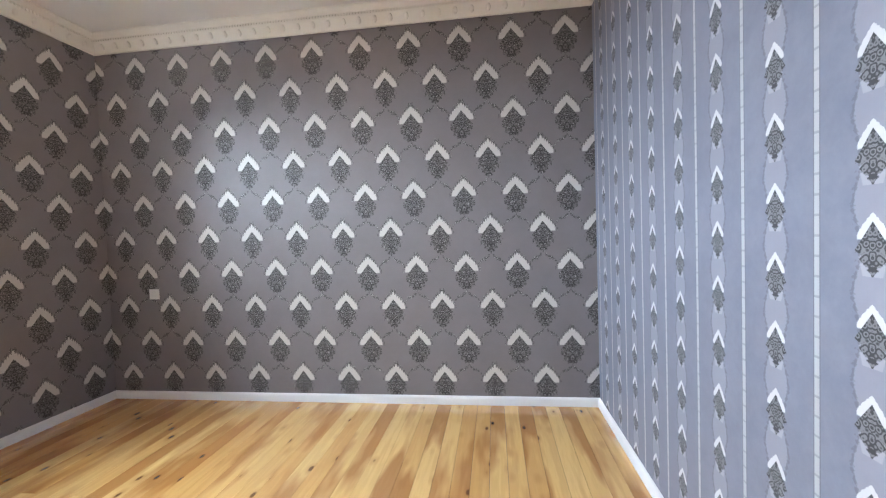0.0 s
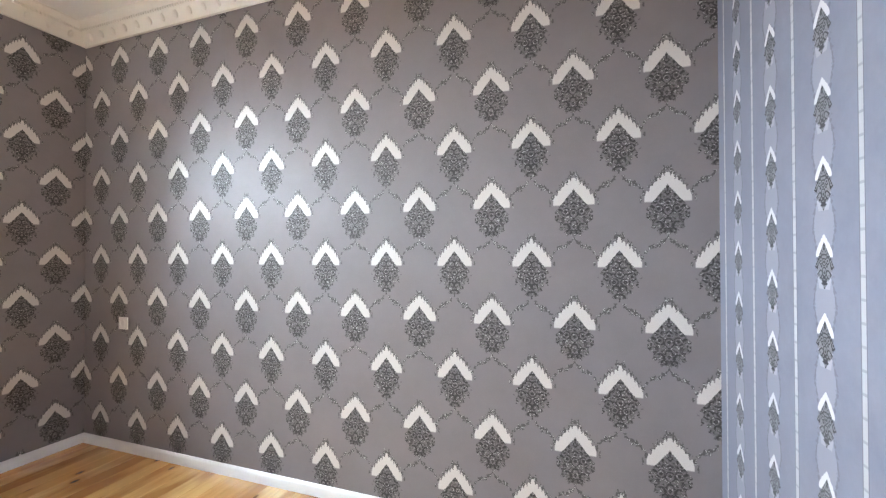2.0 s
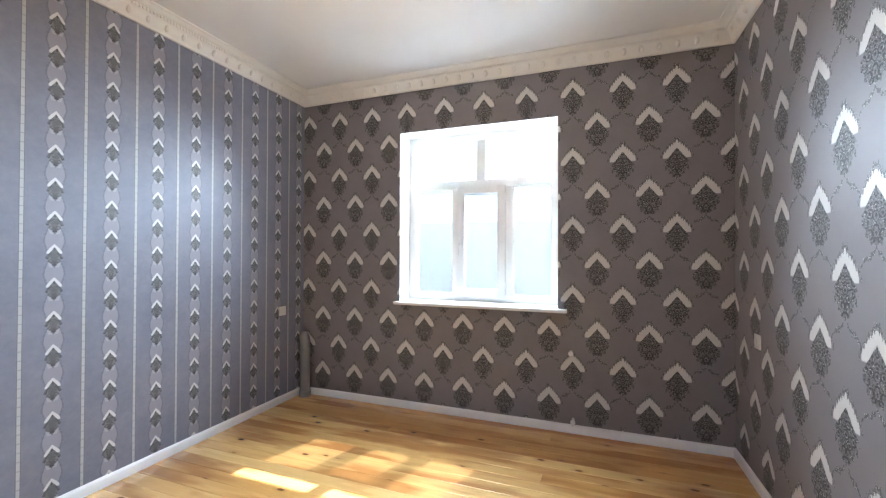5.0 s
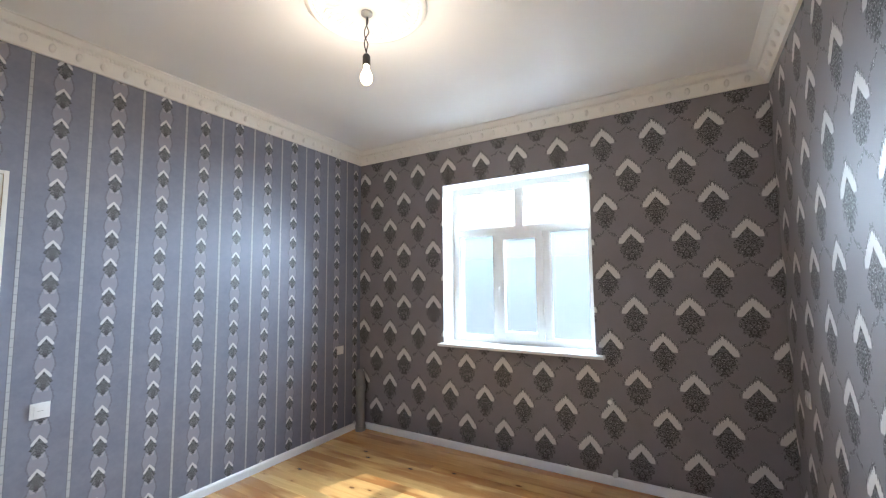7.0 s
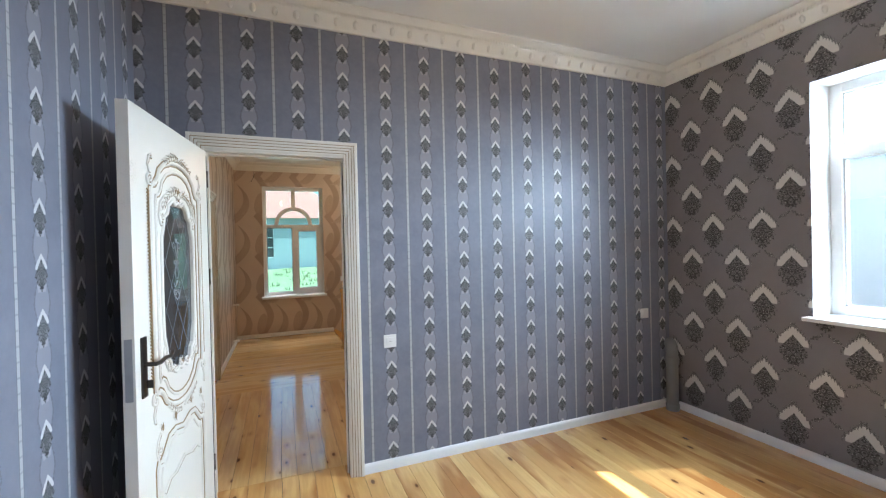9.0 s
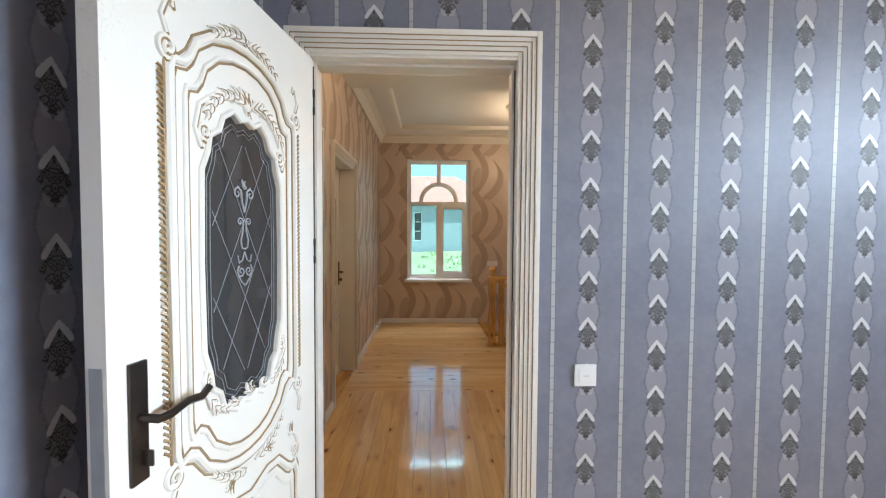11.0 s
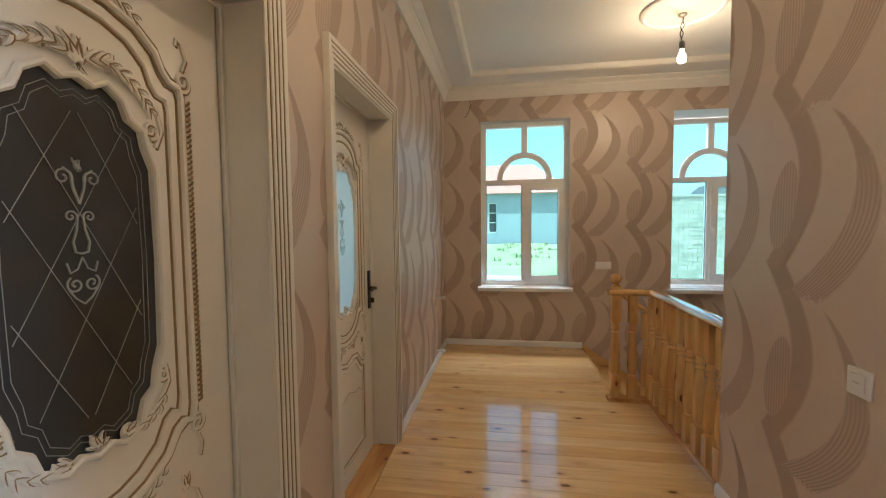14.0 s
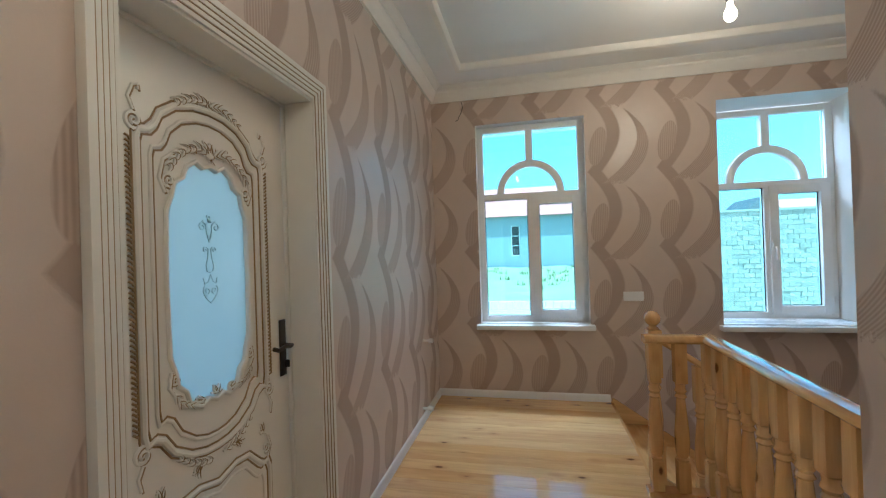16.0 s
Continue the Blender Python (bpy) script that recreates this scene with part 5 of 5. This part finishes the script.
# ---- outside the hall windows ----
M_GRASS = plain("dry_grass", (0.15, 0.20, 0.085), (0.32, 0.32, 0.19), 0.9, 0.35, 8.0, 0.8, distance=0.05)
M_ROAD = plain("pale_dirt", (0.34, 0.31, 0.27), (0.44, 0.40, 0.35), 0.95, 0.5, 10.0, 0.5, distance=0.03)
M_BLUE = plain("blue_grey_render", (0.28, 0.32, 0.34), (0.34, 0.38, 0.40), 0.85, 0.4, 12.0, 0.3)
M_ROOF = plain("faded_red_roof", (0.40, 0.14, 0.115), (0.48, 0.19, 0.155), 0.7, 0.8, 15.0, 0.3)
M_MORTAR = plain("wall_mortar", (0.30, 0.30, 0.255), (0.36, 0.36, 0.31), 0.9, 2.0, 25.0, 0.5, distance=0.01)


def limestone(name):
    """Sawn shell limestone: a tone of its own for each block, pits and stains."""
    m, t, b = material(name)
    p = vec(t, *place(t))
    rnd = Ex(t, t.nodes.new("ShaderNodeObjectInfo").outputs["Random"])
    isle = Ex(t, t.nodes.new("ShaderNodeNewGeometry").outputs["Random Per Island"])
    n, f = noise_of(t, p, 2.2, 4.0, 0.6), noise_of(t, p, 26.0, 3.0, 0.6)
    tone = ((rnd + isle).frac() * 0.55 + n * 0.45).clamp()
    col = mix(t, tone, (0.27, 0.275, 0.215), (0.47, 0.46, 0.385))
    col = mix(t, f.over(0.62, 0.10) * 0.35, col, (0.18, 0.18, 0.145))
    set_in(t, b, Base_Color=col, Roughness=0.9)
    bump(t, b, f * 0.7 + n * 0.3, 0.6, 0.012)
    return m


M_BLOCK = limestone("limestone_block")
M_WPAINT = plain("white_wall_paint", (0.74, 0.73, 0.70), (0.82, 0.81, 0.78), 0.8, 0.8, 20.0, 0.2)
M_ASPH = plain("grey_roof_sheet", (0.16, 0.16, 0.16), (0.22, 0.22, 0.215), 0.8, 1.0, 20.0, 0.3)
bm = bmesh.new()
bmesh.ops.create_grid(bm, x_segments=1, y_segments=1, size=2500, matrix=Matrix.Translation((0, 0, GROUND)))
setting("ground", bm, M_ROAD, "pale dry earth reaching to the horizon", "ground")
bm = bmesh.new()
bmesh.ops.create_grid(bm, x_segments=60, y_segments=16, size=0.5, matrix=Matrix.Translation((0, -42, GROUND)) @ Matrix.Diagonal((90, 26, 1, 1)))
for v in bm.verts:
    k = (v.co.y + 55) / 26
    v.co.z += 0.02 + 1.5 * max(0.0, 1.0 - k) + 0.25 * noise.noise(v.co * 0.35)
tagged(part("grass_bank", bm, M_GRASS, None, "", True), "rough green and dry grass bank", "grass", "", "stuff")
bm = bmesh.new()
for i in range(150):
    x = random.uniform(-22, 22)
    y = random.uniform(-54, -36)
    for k in range(14):
        a = random.uniform(0, math.tau)
        l = random.uniform(0.15, 0.55)
        p = Vector((x + random.uniform(-0.5, 0.5), y + random.uniform(-0.4, 0.4), GROUND + 1.45 * max(0, 1 - (y + 55) / 26)))
        q = p + Vector((0.4 * l * math.cos(a), 0.4 * l * math.sin(a), l))
        s = Vector((-math.sin(a), math.cos(a), 0)) * 0.07
        bm.faces.new([bm.verts.new(c) for c in (p - s, p + s, q)])
tagged(part("weeds", bm, M_GRASS, None, "", False), "tufts of tall weeds on the bank", "weeds", "", "stuff")
ob = thing("low_wall", Matrix.Translation((0, -28.4, GROUND)), "low white corrugated kerb wall along the road", "wall", "", "structure")
bm = bmesh.new()
for i in range(100):
    box(bm, -25 + i * 0.5, -0.12, 0.0, -24.53 + i * 0.5, 0.12, 0.55 + 0.02 * (i % 2), 0.02)
part("block", bm, M_WPAINT, ob, "", False)

house = thing("neighbour_house", Matrix.Translation((4, -56, GROUND)), "blue-grey rendered house with a faded red roof", "house")
bm = bmesh.new()
wall_with_holes(bm, "y", -0.4, 0.0, -12.0, 14.0, 0.0, 8.3, [(-2.9, -1.8, 3.0, 7.0), (3.5, 4.6, 3.0, 7.0)])
wall_with_holes(bm, "x", -12.0, -11.6, -9.0, -0.4, 0.0, 8.3, [])
part("wall", bm, M_BLUE, house, "", False)
bm = bmesh.new()
box(bm, -12.3, -0.1, 0.0, -11.3, 0.12, 8.2)
part("pilaster", bm, M_WPAINT, house, "white corner pilaster", False)
bm = bmesh.new()
v = [bm.verts.new(c) for c in ((-13, 0.7, 8.2), (15, 0.7, 8.2), (15, -10, 8.2), (-13, -10, 8.2), (-8, -4.6, 12.6), (10, -4.6, 12.6))]
for f in ((0, 1, 5, 4), (1, 2, 5), (2, 3, 4, 5), (3, 0, 4), (0, 3, 2, 1)):
    bm.faces.new([v[i] for i in f])
part("roof", bm, M_ROOF, house, "faded red sheet roof", False)
for x0, x1 in ((-2.9, -1.8), (3.5, 4.6)):
    bm = bmesh.new()
    box(bm, x0, -0.3, 3.0, x1, -0.25, 7.0)
    win = part("window", bm, M_DGLASS, house, "dark window", False)
    bm = bmesh.new()
    for z in (3.0, 4.3, 5.6, 6.9):
        box(bm, x0, -0.25, z, x1, -0.18, z + 0.08)
    for x in (x0, x1 - 0.08):
        box(bm, x, -0.25, 3.0, x + 0.08, -0.18, 7.0)
    part("window_frame", bm, M_WPAINT, win, "", False)

far = thing("far_house", Matrix.Translation((-27, -48, GROUND)), "distant low house with a faded red roof", "house")
bm = bmesh.new()
box(bm, -9, -8, 0, 6, 0, 6.6)
part("wall", bm, M_WPAINT, far, "", False)
bm = bmesh.new()
v = [bm.verts.new(c) for c in ((-9.6, 0.6, 6.5), (6.6, 0.6, 6.5), (6.6, -8.6, 6.5), (-9.6, -8.6, 6.5), (-6, -4, 8.3), (3, -4, 8.3))]
for f in ((0, 1, 5, 4), (1, 2, 5), (2, 3, 4, 5), (3, 0, 4), (0, 3, 2, 1)):
    bm.faces.new([v[i] for i in f])
part("roof", bm, M_ROOF, far, "faded red roof", False)

# block wall: courses of limestone
stone = thing("stone_wall", Matrix.Translation((-6.3, -20.5, GROUND)), "tall wall of rough pale limestone blocks", "wall", "", "structure")
bm = bmesh.new()
box(bm, -12.2, -0.30, 0.0, -0.05, -0.02, 5.10)
part("core", bm, M_MORTAR, stone, "", False)
bm = bmesh.new()
box(bm, -12.2, -0.34, 5.16, 0.0, 0.04, 5.26, 0.01)
part("coping", bm, M_BLOCK, stone)
bm = bmesh.new()
box(bm, -12.2, -0.25, 0.0, 0.0, 0.10, 0.9, 0.02)
part("plinth", bm, M_BLOCK, stone, "pale rendered plinth")
blocks = []
for k in range(3):
    bm = bmesh.new()
    box(bm, 0.0, -0.25, 0.0, 0.385, 0.0, 0.185, 0.012)
    for v in bm.verts:
        v.co += Vector((random.uniform(-0.006, 0.006), random.uniform(-0.012, 0.006), random.uniform(-0.006, 0.006)))
    blocks.append(mesh_of("block", bm, M_BLOCK))
for row in range(22):
    for i in range(13 if row < 22 else 0):
        x = -6.0 + 0.4 * i - (0.2 if row % 2 else 0.0) - 1.2
        b = new("block", blocks[(row * 5 + i * 3) % 3])
        b.parent = stone
        b.location = (x, random.uniform(-0.008, 0.01), 0.92 + row * 0.193)
bm = bmesh.new()
for row in range(22):
    for i in range(14):
        x = -12.1 + 0.4 * i - (0.2 if row % 2 else 0.0)
        if x < -7.5:
            box(bm, x, -0.25, 0.92 + row * 0.193, x + 0.385, random.uniform(-0.008, 0.01), 0.92 + row * 0.193 + 0.185)
    for i in range(6):
        x = -2.0 + 0.4 * i - (0.2 if row % 2 else 0.0)
        if x + 0.385 < 0.01:
            box(bm, x, -0.25, 0.92 + row * 0.193, x + 0.385, random.uniform(-0.008, 0.01), 0.92 + row * 0.193 + 0.185)
tagged(part("far_blocks", bm, M_BLOCK, stone, "", False), kind="stuff")
shed = thing("shed_roof", Matrix.Translation((-12.2, -26, GROUND)), "small grey gabled roof behind the stone wall", "roof")
bm = bmesh.new()
a = [bm.verts.new((x, 0, z)) for x, z in ((-1.2, 5.3), (1.2, 5.3), (0, 6.3))]
c = [bm.verts.new((x, -3, z)) for x, z in ((-1.2, 5.3), (1.2, 5.3), (0, 6.3))]
ring_rows(bm, [a, c])
part("gable", bm, M_ASPH, shed, "", False)
bm = bmesh.new()
box(bm, -1.1, -2.9, 0, 1.1, -0.05, 5.3)
part("wall", bm, M_BLOCK, shed, "", False)
# added backdrop wall: tones the lower part of the frosted bedroom panes
bm = bmesh.new()
box(bm, -9.4, -8, GROUND, -9.1, 10, 2.10)
setting("wall_backdrop", bm, M_WPAINT, "pale wall added outside to tone the frosted bedroom panes", "wall")


# ---- the boards themselves ----
def boards(parent, x0, y0, x1, y1, along, width, mat):
    span = (x1 - x0) if along == 1 else (y1 - y0)
    n = max(1, round(span / width))
    wd = span / n
    made = {}
    for i in range(n):
        length = (y1 - y0) if along == 1 else (x1 - x0)
        cuts = [0.0, length]
        if length > 2.2 and i % 3 == 1:
            cuts = [0.0, length * random.choice((0.36, 0.55, 0.68)), length]
        for a, b in zip(cuts, cuts[1:]):
            key = round(b - a, 4)
            if key not in made:
                bm = bmesh.new()
                g = 0.0007
                if along == 1:
                    box(bm, g, g, -0.026, wd - g, key - g, 0.0, 0.0016)
                else:
                    box(bm, g, g, -0.026, key - g, wd - g, 0.0, 0.0016)
                made[key] = mesh_of("board", bm, mat)
            ob = new("board", made[key])
            ob.parent = parent
            ob.location = (x0 + wd * i, y0 + a, 0) if along == 1 else (x0 + a, y0 + wd * i, 0)


boards(floor_room, XW, HN - 0.005, XE, YN, 1, 0.098, M_PINE_Y)
boards(floor_hall, HW, BEAM0 + 0.02, XE, HN - 0.005, 1, 0.098, M_PINE_H)
boards(floor_hall, -1.03, -4.12, XE, BEAM0 + 0.02, 0, 0.115, M_PINE_X)
boards(floor_hall, -0.80, HS, XE, -4.12, 0, 0.115, M_PINE_X)
